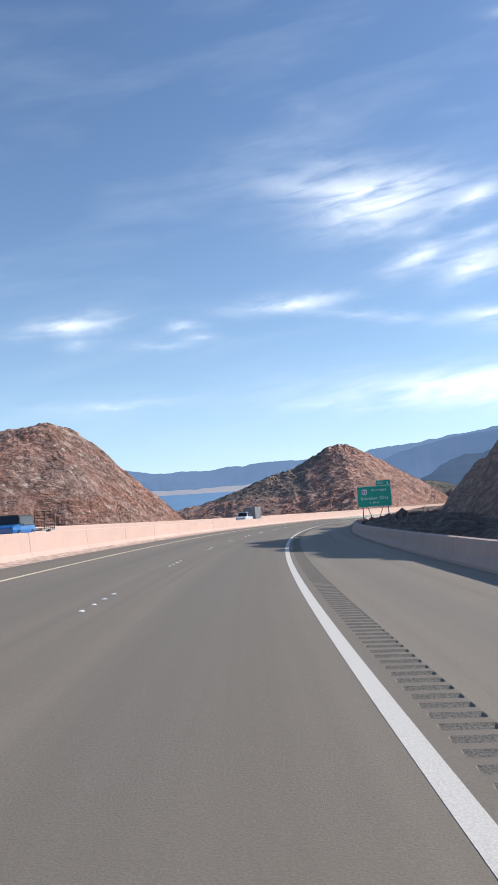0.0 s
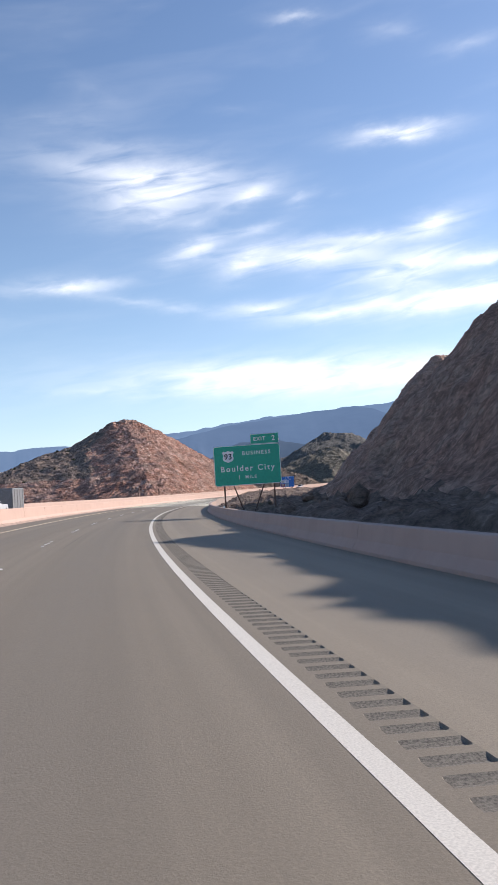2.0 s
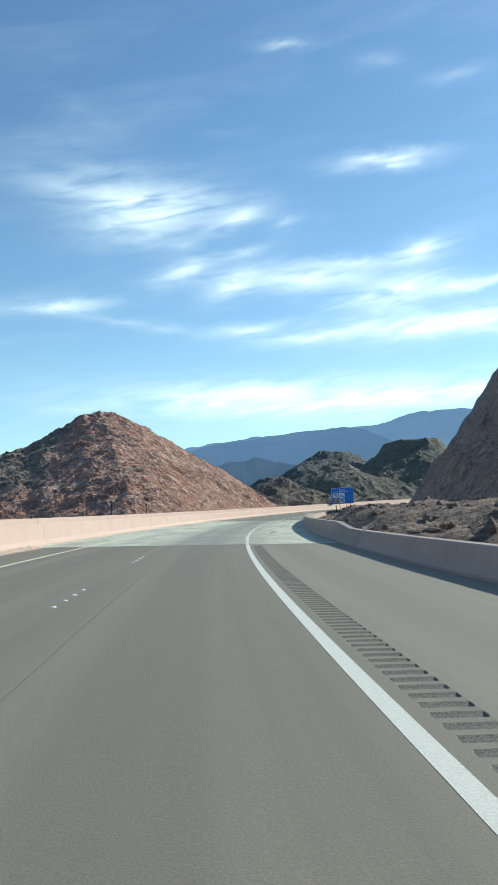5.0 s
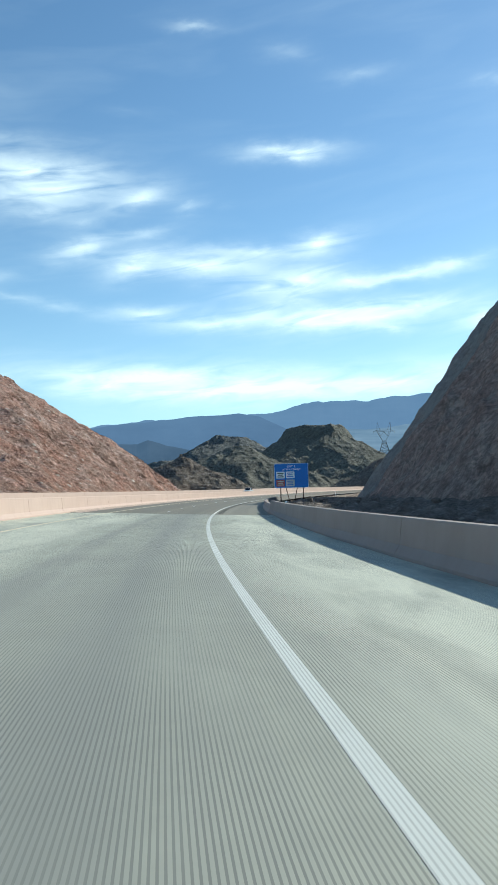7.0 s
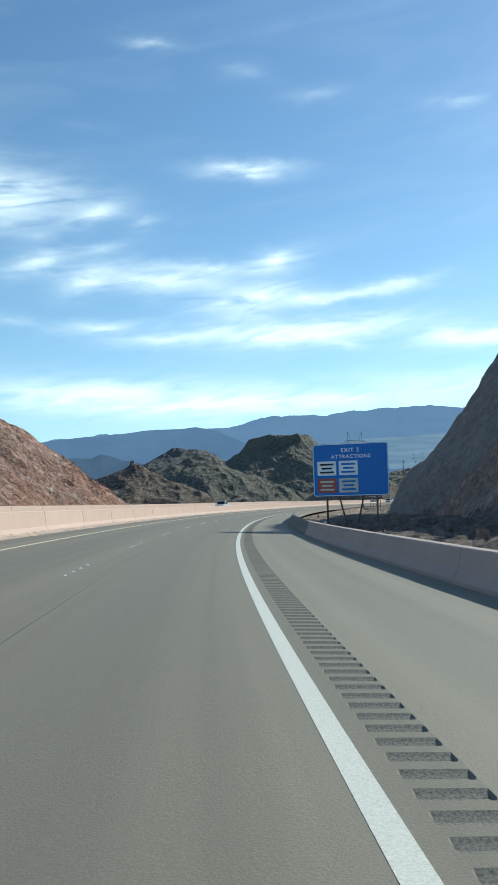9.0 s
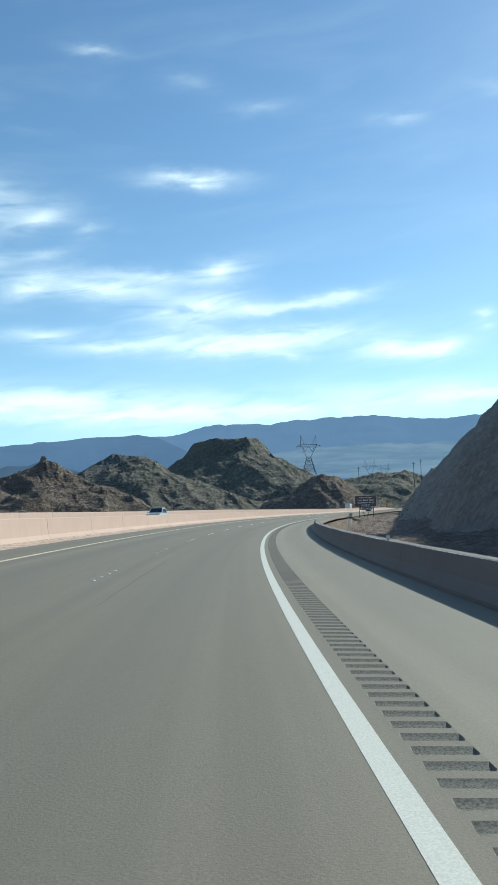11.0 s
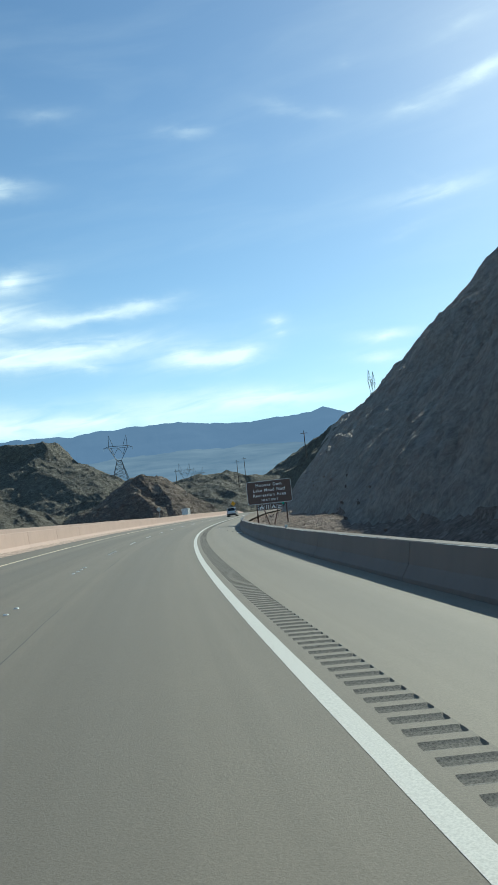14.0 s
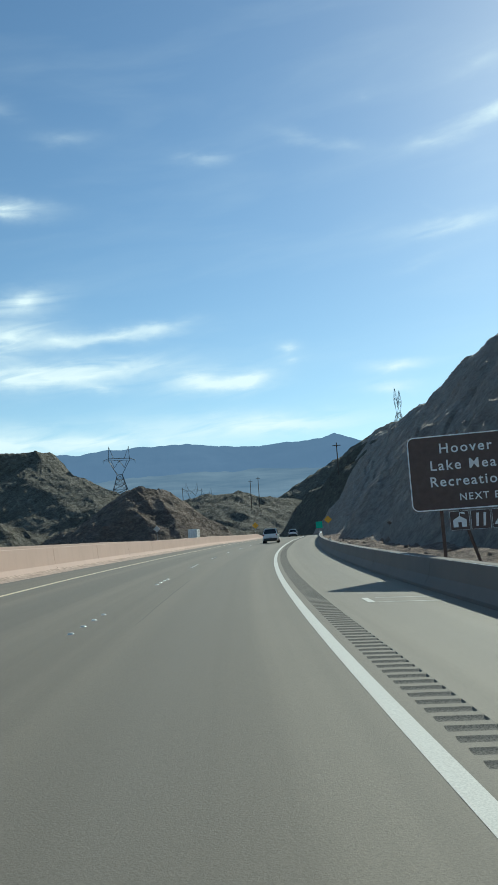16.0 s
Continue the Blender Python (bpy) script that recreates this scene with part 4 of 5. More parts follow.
def delineator(s):
    """A small white reflector on the top of the barrier."""
    top = new("delineator")
    top.matrix_world = road_pose(s, float(shoulder_o(s)) + 0.31, 0.95 if 181 < s < 266 else 0.69 if s < 300 else 0.714)
    bm = bmesh.new()
    box(bm, (0.06, 0.05, 0.05), (0, 0, 0.025), 0.008)
    part("bracket", bm, GALV, top)
    bm = bmesh.new()
    box(bm, (0.11, 0.02, 0.10), (0, -0.03, 0.085), 0.008)
    part("reflector", bm, MARKER, top, "white reflector plate")
    tagged(top, "small white reflector on a barrier top", "delineator", "reflectors along the barrier")


for s in (68, 113.2, 150, 175.5, 212, 250.1, 295, 340.6, 385.6, 435.7, 473.5, 515):
    delineator(s)


def marker_stake(s, o, up, tall):
    """A flat white stake with a reflector near its head."""
    top = new("marker_stake")
    top.matrix_world = road_pose(s, o, up)
    bm = bmesh.new()
    box(bm, (0.10, 0.02, tall + 0.6), (0, 0, tall / 2 - 0.3), 0.006)
    part("stake", bm, MARKER, top)
    bm = bmesh.new()
    box(bm, (0.08, 0.012, 0.16), (0, -0.017, tall - 0.13), 0.004)
    part("reflector", bm, GALV, top, "grey reflector strip")
    tagged(top, "thin white roadside stake behind the barrier", "marker post")


marker_stake(415.9, 7.95, -0.85, 1.85)


def painted_mark(s0, s1, o0, o1):
    """A narrow painted frame across the shoulder."""
    for a, b, c, d in ((s0, s0 + 0.07, o0, o1), (s1 - 0.07, s1, o0 + 0.25, o1), (s0, s1, o0 - 0.04, o0 + 0.10)):
        tagged(road_sheet("painted_mark", a, b, 0.5, [c, d], [0.003, 0.003], WHITE_LINE), "thin white painted frame on the shoulder", "road marking", kind="structure")


painted_mark(478.8, 479.9, 2.53, 4.0)


def scrap():
    """A flattened strip of tyre tread lying on the bridge deck."""
    bm = bmesh.new()
    rows = []
    for k in range(9):
        a = k / 8
        rows.append([bm.verts.new((0.55 * (a - 0.5), side * 0.09 + 0.05 * math.sin(5 * a), 0.012 + 0.05 * math.sin(math.pi * a) * (1 + 0.4 * side))) for side in (-1, 0, 1)])
    for a, b in zip(rows, rows[1:]):
        for i in range(2):
            bm.faces.new((a[i], a[i + 1], b[i + 1], b[i]))
    bmesh.ops.solidify(bm, geom=bm.faces[:], thickness=0.02)
    mesh = bpy.data.meshes.new("tyre_scrap")
    bm.to_mesh(mesh)
    bm.free()
    mesh.materials.append(SEAL)
    ob = new("tyre_scrap", mesh)
    ob.matrix_world = road_pose(201.3, 2.81, 0.01, 20)
    tagged(ob, "black strip of torn tyre lying on concrete deck", "tyre scrap")


scrap()


def litter(s, o, size, mat, label, seed):
    """A crumpled scrap on the shoulder."""
    rng = np.random.default_rng(seed)
    bm = bmesh.new()
    bmesh.ops.create_grid(bm, x_segments=4, y_segments=3, size=0.5)
    for v in bm.verts:
        v.co = Vector((v.co.x * size[0], v.co.y * size[1], 0.02 + size[2] * rng.random()))
    bmesh.ops.solidify(bm, geom=bm.faces[:], thickness=0.008)
    mesh = bpy.data.meshes.new("litter")
    bm.to_mesh(mesh)
    bm.free()
    mesh.materials.append(mat)
    ob = new("litter", mesh)
    ob.matrix_world = road_pose(s, o, 0.008, 35 * seed)
    tagged(ob, label, "litter")


litter(459.6, 3.95, (0.34, 0.16, 0.06), MARKER, "crumpled white paper scrap lying by the barrier", 1)
litter(463.8, 3.6, (0.30, 0.06, 0.03), SEAL, "short black strip of rubber on the shoulder", 2)
litter(467.6, 3.25, (0.10, 0.07, 0.03), SEAL, "small dark scrap on the asphalt shoulder", 3)


def ground_height(ob, points):
    """Heights of a terrain sheet under plan points, by the nearest vertex."""
    n = len(ob.data.vertices)
    co = np.empty(n * 3)
    ob.data.vertices.foreach_get("co", co)
    co = co.reshape(-1, 3)
    cell = {}
    keys = np.floor(co[:, :2] / 2).astype(int)
    for i, key in enumerate(map(tuple, keys)):
        cell.setdefault(key, i)
    out = []
    for x, y in points:
        key = (int(math.floor(x / 2)), int(math.floor(y / 2)))
        found = cell.get(key)
        out.append(co[found, 2] if found is not None else None)
    return out


def boulders():
    """Broken rock lying between the barrier and the cut."""
    rng = np.random.default_rng(5)
    base = bmesh.new()
    bmesh.ops.create_icosphere(base, subdivisions=1, radius=1.0)
    verts = np.array([v.co[:] for v in base.verts])
    faces = [[v.index for v in f.verts] for f in base.faces]
    base.free()
    s, o = np.concatenate([rng.uniform(92, 560, 1300), rng.uniform(181, 223, 900)]), 6.6 + 11 * rng.random(2200) ** 1.3
    keep = ~((s > 222) & (s < 262))
    s, o = s[keep], o[keep]
    x, y = road_xy(s, o)
    heights = ground_height(bpy.data.objects["rocky_cut_slope"], zip(x, y))
    all_v, all_f = [], []
    for ps, px, py, pz in zip(s, x, y, heights):
        if pz is None:
            continue
        size = (0.12 + 0.42 * rng.random() ** 3) * (0.42 if px > road_xy(318, 8)[0] else 1.0)
        shape = verts * size * rng.uniform(0.6, 1.3, 3) * (1 + 0.35 * rng.standard_normal((len(verts), 1)).clip(-1.2, 1.2) * 0.5)
        a = rng.uniform(0, 6.28)
        turn = np.array([[math.cos(a), -math.sin(a), 0], [math.sin(a), math.cos(a), 0], [0, 0, 1]])
        start = len(all_v)
        all_v += ((shape * (0.45 if 181 < ps < 224 else 1.0)) @ turn.T + (px, py, pz + 0.12 * size)).tolist()
        all_f += [[start + i for i in f] for f in faces]
    tagged(link_mesh("rubble", all_v, all_f, VERGE), "loose broken rocks lying on the verge behind the barrier", "rocks", kind="stuff")


boulders()

SHRUB = plain("dry_shrub", (0.12, 0.115, 0.06), 0.9, grain=0.35, scale=4)


def shrubs():
    """Low dry desert bushes scattered over the sunlit hills."""
    rng = np.random.default_rng(9)
    s, o = rng.uniform(60, 430, 420), -rng.uniform(30, 140, 420)
    x, y = road_xy(s, o)
    heights = ground_height(bpy.data.objects["rocky_hill"], zip(x, y))
    all_v, all_f = [], []
    for px, py, pz in zip(x, y, heights):
        if pz is None or pz < 3 or (py > 250 and px > 12):
            continue
        size = rng.uniform(0.35, 0.8)
        for k in range(34):
            d = rng.standard_normal(3)
            d /= np.linalg.norm(d)
            at = np.array([px, py, pz + 0.1]) + d * (1, 1, 0.75) * size * rng.uniform(0.5, 1.0)
            u = rng.standard_normal(3) * 0.13 * size / 0.5
            v = rng.standard_normal(3) * 0.13 * size / 0.5
            start = len(all_v)
            all_v += [(at - u).tolist(), (at + v).tolist(), (at + u).tolist(), (at - v).tolist()]
            all_f.append([start, start + 1, start + 2, start + 3])
    tagged(link_mesh("desert_shrubs", all_v, all_f, SHRUB), "low dry desert bushes scattered over rocky hills", "shrubs", kind="stuff")


shrubs()


def marker_post(s, o, tall):
    top = new("marker_post")
    bm = bmesh.new()
    box(bm, (0.12, 0.12, tall + 1), (0, 0, (tall - 1) / 2), 0.02)
    part("post", bm, STEEL, top)
    bm = bmesh.new()
    box(bm, (0.22, 0.05, 0.3), (0, -0.07, tall - 0.2), 0.01)
    part("plate", bm, STEEL, top)
    top.matrix_world = road_pose(s, o, 0.2)
    tagged(top, "thin dark steel post behind the far barrier", "post", "posts beyond the far barrier")


marker_post(263.8, -24.2, 2.6)
marker_post(282.4, -24.2, 2.6)

# ---- road signs ----
SIGN_GREEN = plain("sign_green", (0.013, 0.46, 0.29), 0.45, grain=0.06)
SIGN_BLUE = plain("sign_blue", (0.015, 0.17, 0.58), 0.45, grain=0.06)
SIGN_BROWN = plain("sign_brown", (0.125, 0.08, 0.065), 0.5, grain=0.08)
SIGN_WHITE = plain("sign_white", (0.94, 0.94, 0.92), 0.5, grain=0.04)
SIGN_BLACK = plain("sign_black", (0.02, 0.02, 0.02), 0.5)
SIGN_RED = plain("sign_red", (0.42, 0.09, 0.06), 0.5, grain=0.05)
SIGN_TAN = plain("sign_tan", (0.62, 0.60, 0.50), 0.5, grain=0.05)
SIGN_BACK = plain("sign_aluminium", (0.45, 0.45, 0.44), 0.4, 0.8)
SIGN_ORANGE = plain("sign_orange", (0.85, 0.42, 0.03), 0.5, grain=0.05)


def rounded(w, h, r, steps=5):
    """Corners of an upright rectangle in the x z plane."""
    out = []
    for cx, cz, a0 in ((w / 2 - r, h / 2 - r, 0), (-w / 2 + r, h / 2 - r, 90), (-w / 2 + r, -h / 2 + r, 180), (w / 2 - r, -h / 2 + r, 270)):
        for k in range(steps + 1):
            a = radians(a0 + 90 * k / steps)
            out.append((cx + r * math.cos(a), cz + r * math.sin(a)))
    return out


def plate(bm, outline, y, thick):
    """A flat plate with its face towards -y."""
    front = [bm.verts.new((x, y, z)) for x, z in outline]
    back = [bm.verts.new((x, y + thick, z)) for x, z in outline]
    n = len(outline)
    bm.faces.new(front)
    bm.faces.new(back[::-1])
    for i in range(n):
        bm.faces.new((front[i], back[i], back[(i + 1) % n], front[(i + 1) % n]))
    bmesh.ops.recalc_face_normals(bm, faces=bm.faces)


def ring_plate(bm, outer, inner, y, thick):
    a = [bm.verts.new((x, y, z)) for x, z in outer]
    b = [bm.verts.new((x, y, z)) for x, z in inner]
    c = [bm.verts.new((x, y + thick, z)) for x, z in outer]
    n = len(outer)
    for i in range(n):
        j = (i + 1) % n
        bm.faces.new((a[i], a[j], b[j], b[i]))
        bm.faces.new((a[i], c[i], c[j], a[j]))
    bmesh.ops.recalc_face_normals(bm, faces=bm.faces)


def lettering(words, height, x, z, y, mat, parent, spacing=1.0, name="lettering"):
    """Raised letters, centred at x with the base line at z."""
    curve = bpy.data.curves.new("words", "FONT")
    curve.body, curve.size, curve.align_x = words, height / 0.7, "CENTER"
    curve.extrude, curve.space_character, curve.offset = 0.004, spacing, 0.021 * height
    curve.resolution_u = 3
    made = bpy.data.objects.new("words", curve)
    scene.collection.objects.link(made)
    bpy.context.view_layer.update()
    mesh = bpy.data.meshes.new_from_object(made.evaluated_get(bpy.context.evaluated_depsgraph_get()))
    bpy.data.objects.remove(made)
    bpy.data.curves.remove(curve)
    mesh.materials.clear()
    mesh.materials.append(mat)
    mesh.transform(Matrix.Translation((x, y, z)) @ Euler((radians(90), 0, 0)).to_matrix().to_4x4())
    ob = new(name, mesh)
    ob.parent = parent
    return ob


def sign_posts(top, xs, height, braces, low=-0.9):
    for x in xs:
        bm = bmesh.new()
        box(bm, (0.10, 0.012, height - low), (x, 0.10, (height + low) / 2))
        box(bm, (0.10, 0.012, height - low), (x, 0.22, (height + low) / 2))
        box(bm, (0.012, 0.12, height - low), (x, 0.16, (height + low) / 2))
        part("post", bm, STEEL, top)
    for (x0, z0), (x1, z1) in braces:
        bm = bmesh.new()
        rod(bm, (x0, 0.16, z0), (x1, 0.16, z1), 0.05, 6)
        part("brace", bm, STEEL, top)


def panel_with_border(top, w, h, z, face, line, r=0.18, border=0.05, name="panel", x=0.0, label=""):
    bm = bmesh.new()
    plate(bm, [(x + a, z + b) for a, b in rounded(w, h, r)], 0, 0.035)
    board = part(name, bm, face, top, label)
    bm = bmesh.new()
    ring_plate(bm, [(x + a, z + b) for a, b in rounded(w - 0.02, h - 0.02, r)], [(x + a, z + b) for a, b in rounded(w - 2 * border, h - 2 * border, max(0.03, r - border))], -0.005, 0.004)
    part("border", bm, line, board, "white border")
    bm = bmesh.new()
    for k in range(3):
        box(bm, (w * 0.96, 0.05, 0.06), (x, 0.062, z + h * (k - 1) * 0.33))
    part("stiffener", bm, SIGN_BACK, board, "aluminium rails behind the panel")
    return board


def exit_sign():
    top = new("guide_sign")
    w, h, zc = 4.82, 2.88, 3.42
    board = panel_with_border(top, w, h, zc, SIGN_GREEN, SIGN_WHITE, 0.2)
    tab = panel_with_border(top, 2.05, 0.72, zc + h / 2 + 0.37, SIGN_GREEN, SIGN_WHITE, 0.08, 0.035, "exit_tab", w / 2 - 1.06)
    lettering("EXIT", 0.27, w / 2 - 1.42, zc + h / 2 + 0.25, -0.006, SIGN_WHITE, tab, 1.15)
    lettering("2", 0.36, w / 2 - 0.42, zc + h / 2 + 0.20, -0.006, SIGN_WHITE, tab)
    lettering("BUSINESS", 0.27, 0.70, zc + 0.72, -0.006, SIGN_WHITE, board, 1.33)
    lettering("Boulder City", 0.40, 0.0, zc - 0.42, -0.006, SIGN_WHITE, board, 1.30)
    lettering("1", 0.30, -0.62, zc - 1.0, -0.006, SIGN_WHITE, board)
    lettering("MILE", 0.23, 0.22, zc - 0.97, -0.006, SIGN_WHITE, board, 1.33)
    half = [(0.0, -0.46), (0.10, -0.40), (0.24, -0.37), (0.36, -0.28), (0.40, -0.14), (0.36, 0.02), (0.36, 0.14), (0.43, 0.26), (0.33, 0.38), (0.22, 0.34), (0.11, 0.35), (0.0, 0.40)]
    shield = [(-1.35 + x, zc + 0.68 + z) for x, z in half] + [(-1.35 - x, zc + 0.68 + z) for x, z in half[-2:0:-1]]
    bm = bmesh.new()
    plate(bm, shield, -0.012, 0.008)
    badge = part("route_shield", bm, SIGN_WHITE, board, "white route shield")
    lettering("93", 0.40, -1.35, zc + 0.47, -0.018, SIGN_BLACK, badge, 1.05)
    sign_posts(top, (-1.75, 1.85), zc + 1.2, [((-0.2, -0.6), (-1.2, zc - 1.0)), ((0.1, -0.6), (1.3, zc - 1.0))])
    top.matrix_world = road_pose(116.1, 8.0, 8.0 * CROSS, -11)
    return tagged(top, "green highway guide sign with white lettering on steel posts", "road sign")


def attractions_sign():
    top = new("information_sign")
    w, h, zc = 4.6, 3.2, 3.5
    board = panel_with_border(top, w, h, zc, SIGN_BLUE, SIGN_WHITE, 0.16, 0.05)
    lettering("EXIT 2", 0.24, 0.0, zc + 1.08, -0.006, SIGN_WHITE, board, 1.18)
    lettering("ATTRACTIONS", 0.22, 0.05, zc + 0.70, -0.006, SIGN_WHITE, board, 1.18)
    bars = {0: (SIGN_WHITE, SIGN_BLACK), 1: (SIGN_WHITE, SIGN_BLUE), 2: (SIGN_RED, SIGN_TAN), 3: (SIGN_TAN, SIGN_BLUE)}
    for n, (face, ink) in bars.items():
        cx, cz = -1.45 + 1.32 * (n % 2), zc + 0.10 - 1.06 * (n // 2)
        bm = bmesh.new()
        plate(bm, [(cx + a, cz + b) for a, b in rounded(1.16, 0.88, 0.05, 3)], -0.012, 0.010)
        card = part("business_panel", bm, face, board, "small printed panel with plain bars")
        for k in range(3):
            bm = bmesh.new()
            box(bm, (0.85 - 0.2 * (k % 2), 0.006, 0.11), (cx, -0.016, cz + 0.24 - 0.24 * k), 0.0)
            part("print_bar", bm, ink, card)
    sign_posts(top, (-1.5, 1.55), zc + 1.3, [((-0.15, -0.6), (-0.8, zc - 1.4)), ((0.15, -0.6), (0.8, zc - 1.4))])
    top.matrix_world = road_pose(309.4, 7.8, 0.25, -14)
    return tagged(top, "blue highway services sign with four small panels on posts", "road sign")


def recreation_sign():
    top = new("recreation_sign")
    w, h, zc = 4.65, 2.33, 2.92
    board = panel_with_border(top, w, h, zc, SIGN_BROWN, SIGN_WHITE, 0.22, 0.05)
    lettering("Hoover Dam", 0.30, 0, zc + 0.60, -0.006, SIGN_WHITE, board, 1.22)
    lettering("Lake Mead Natl", 0.30, 0, zc + 0.08, -0.006, SIGN_WHITE, board, 1.22)
    lettering("Recreation Area", 0.30, 0, zc - 0.42, -0.006, SIGN_WHITE, board, 1.19)
    lettering("NEXT EXIT", 0.21, 0, zc - 0.88, -0.006, SIGN_WHITE, board, 1.22)
    shapes = {
        0: [[(-0.2, -0.2), (-0.05, -0.2), (-0.05, -0.05), (0.05, -0.05), (0.05, -0.2), (0.2, -0.2), (0.2, 0.02), (0, 0.14), (-0.2, 0.02)], [(0.0, 0.14), (0.02, 0.14), (0.02, 0.22), (0.16, 0.18), (0.16, 0.25), (0.0, 0.25)]],
        1: [[(-0.15, -0.2), (-0.08, -0.2), (-0.04, 0.2), (-0.12, 0.2)], [(0.06, -0.2), (0.13, -0.2), (0.17, 0.2), (0.09, 0.2)]],
        2: [[(-0.24, -0.18), (-0.08, -0.18), (0, 0.02), (0.08, -0.18), (0.24, -0.18), (0.0, 0.2)]],
        3: [[(-0.24, 0.12), (0.22, 0.06), (0.16, -0.02), (-0.18, 0.04)], [(-0.2, -0.06), (0.24, -0.16), (0.24, -0.2), (-0.2, -0.2)]],
    }
    for n, forms in shapes.items():
        cx, cz = -0.93 + 0.62 * n, zc - h / 2 - 0.33
        tile = panel_with_border(top, 0.60, 0.60, cz, SIGN_BROWN, SIGN_WHITE, 0.04, 0.02, "pictogram", cx)
        for form in forms:
            bm = bmesh.new()
            plate(bm, [(cx + a, cz + b) for a, b in form], -0.010, 0.006)
            part("symbol", bm, SIGN_WHITE, tile, "plain white symbol")
    sign_posts(top, (-1.45, 1.6), zc + 1.0, [((-0.2, -0.7), (-0.95, zc - 0.9)), ((0.1, -0.7), (0.95, zc - 0.9))])
    top.matrix_world = road_pose(487.3, 7.55, 0.22, -15)
    return tagged(top, "brown recreation sign with white lettering and symbol plates", "road sign")


exit_sign()
attractions_sign()
recreation_sign()


def small_sign(name, s, o, up, size, face, label, diamond=False, post=2.2):
    top = new(name)
    bm = bmesh.new()
    w = size / 2
    outline = [(w, 0), (0, w), (-w, 0), (0, -w)] if diamond else rounded(size, size, 0.05, 3)
    plate(bm, [(x, z + post) for x, z in outline], 0, 0.02)
    part("panel", bm, face, top)
    bm = bmesh.new()
    box(bm, (0.06, 0.06, post + 0.6), (0, 0.05, post / 2 - 0.3))
    part("post", bm, GALV, top)
    top.matrix_world = road_pose(s, o, up)
    return tagged(top, label, "road sign")


small_sign("warning_sign", 610, -25.0, 0.6, 1.3, SIGN_BACK, "back of a diamond warning sign beyond the road", True, 2.6)
small_sign("warning_sign", 655, -9.9, 0.9, 1.5, SIGN_ORANGE, "orange diamond work sign on the median", True, 2.4)
small_sign("warning_sign", 640, 6.6, 0.2, 1.7, SIGN_ORANGE, "orange diamond work sign behind the barrier", True, 2.9)
small_sign("exit_marker_sign", 652, 4.9, 0.2, 1.5, SIGN_GREEN, "small green sign on a post by the barrier", False, 2.2)

# ---- vehicles ----
GLASS = plain("tinted_glass", (0.02, 0.025, 0.03), 0.08, 0.0, 0.02)
TYRE = plain("tyre_rubber", (0.025, 0.025, 0.025), 0.85)
RIM = plain("alloy_rim", (0.5, 0.5, 0.52), 0.3, 0.9)
TAIL = plain("tail_lamp_red", (0.35, 0.012, 0.012), 0.2)
HEAD = plain("head_lamp", (0.75, 0.77, 0.8), 0.15)
TRIM = plain("black_trim", (0.03, 0.03, 0.032), 0.6)
PLATE = plain("plate_white", (0.6, 0.62, 0.66), 0.5)


def loft(bm, rings):
    """Skin through rings of equal count, capped."""
    rows = [[bm.verts.new(p) for p in ring] for ring in rings]
    n = len(rows[0])
    for a, b in zip(rows, rows[1:]):
        for i in range(n):
            j = (i + 1) % n
            bm.faces.new((a[i], a[j], b[j], b[i]))
    bm.faces.new(rows[0][::-1])
    bm.faces.new(rows[-1])
    bmesh.ops.recalc_face_normals(bm, faces=bm.faces)


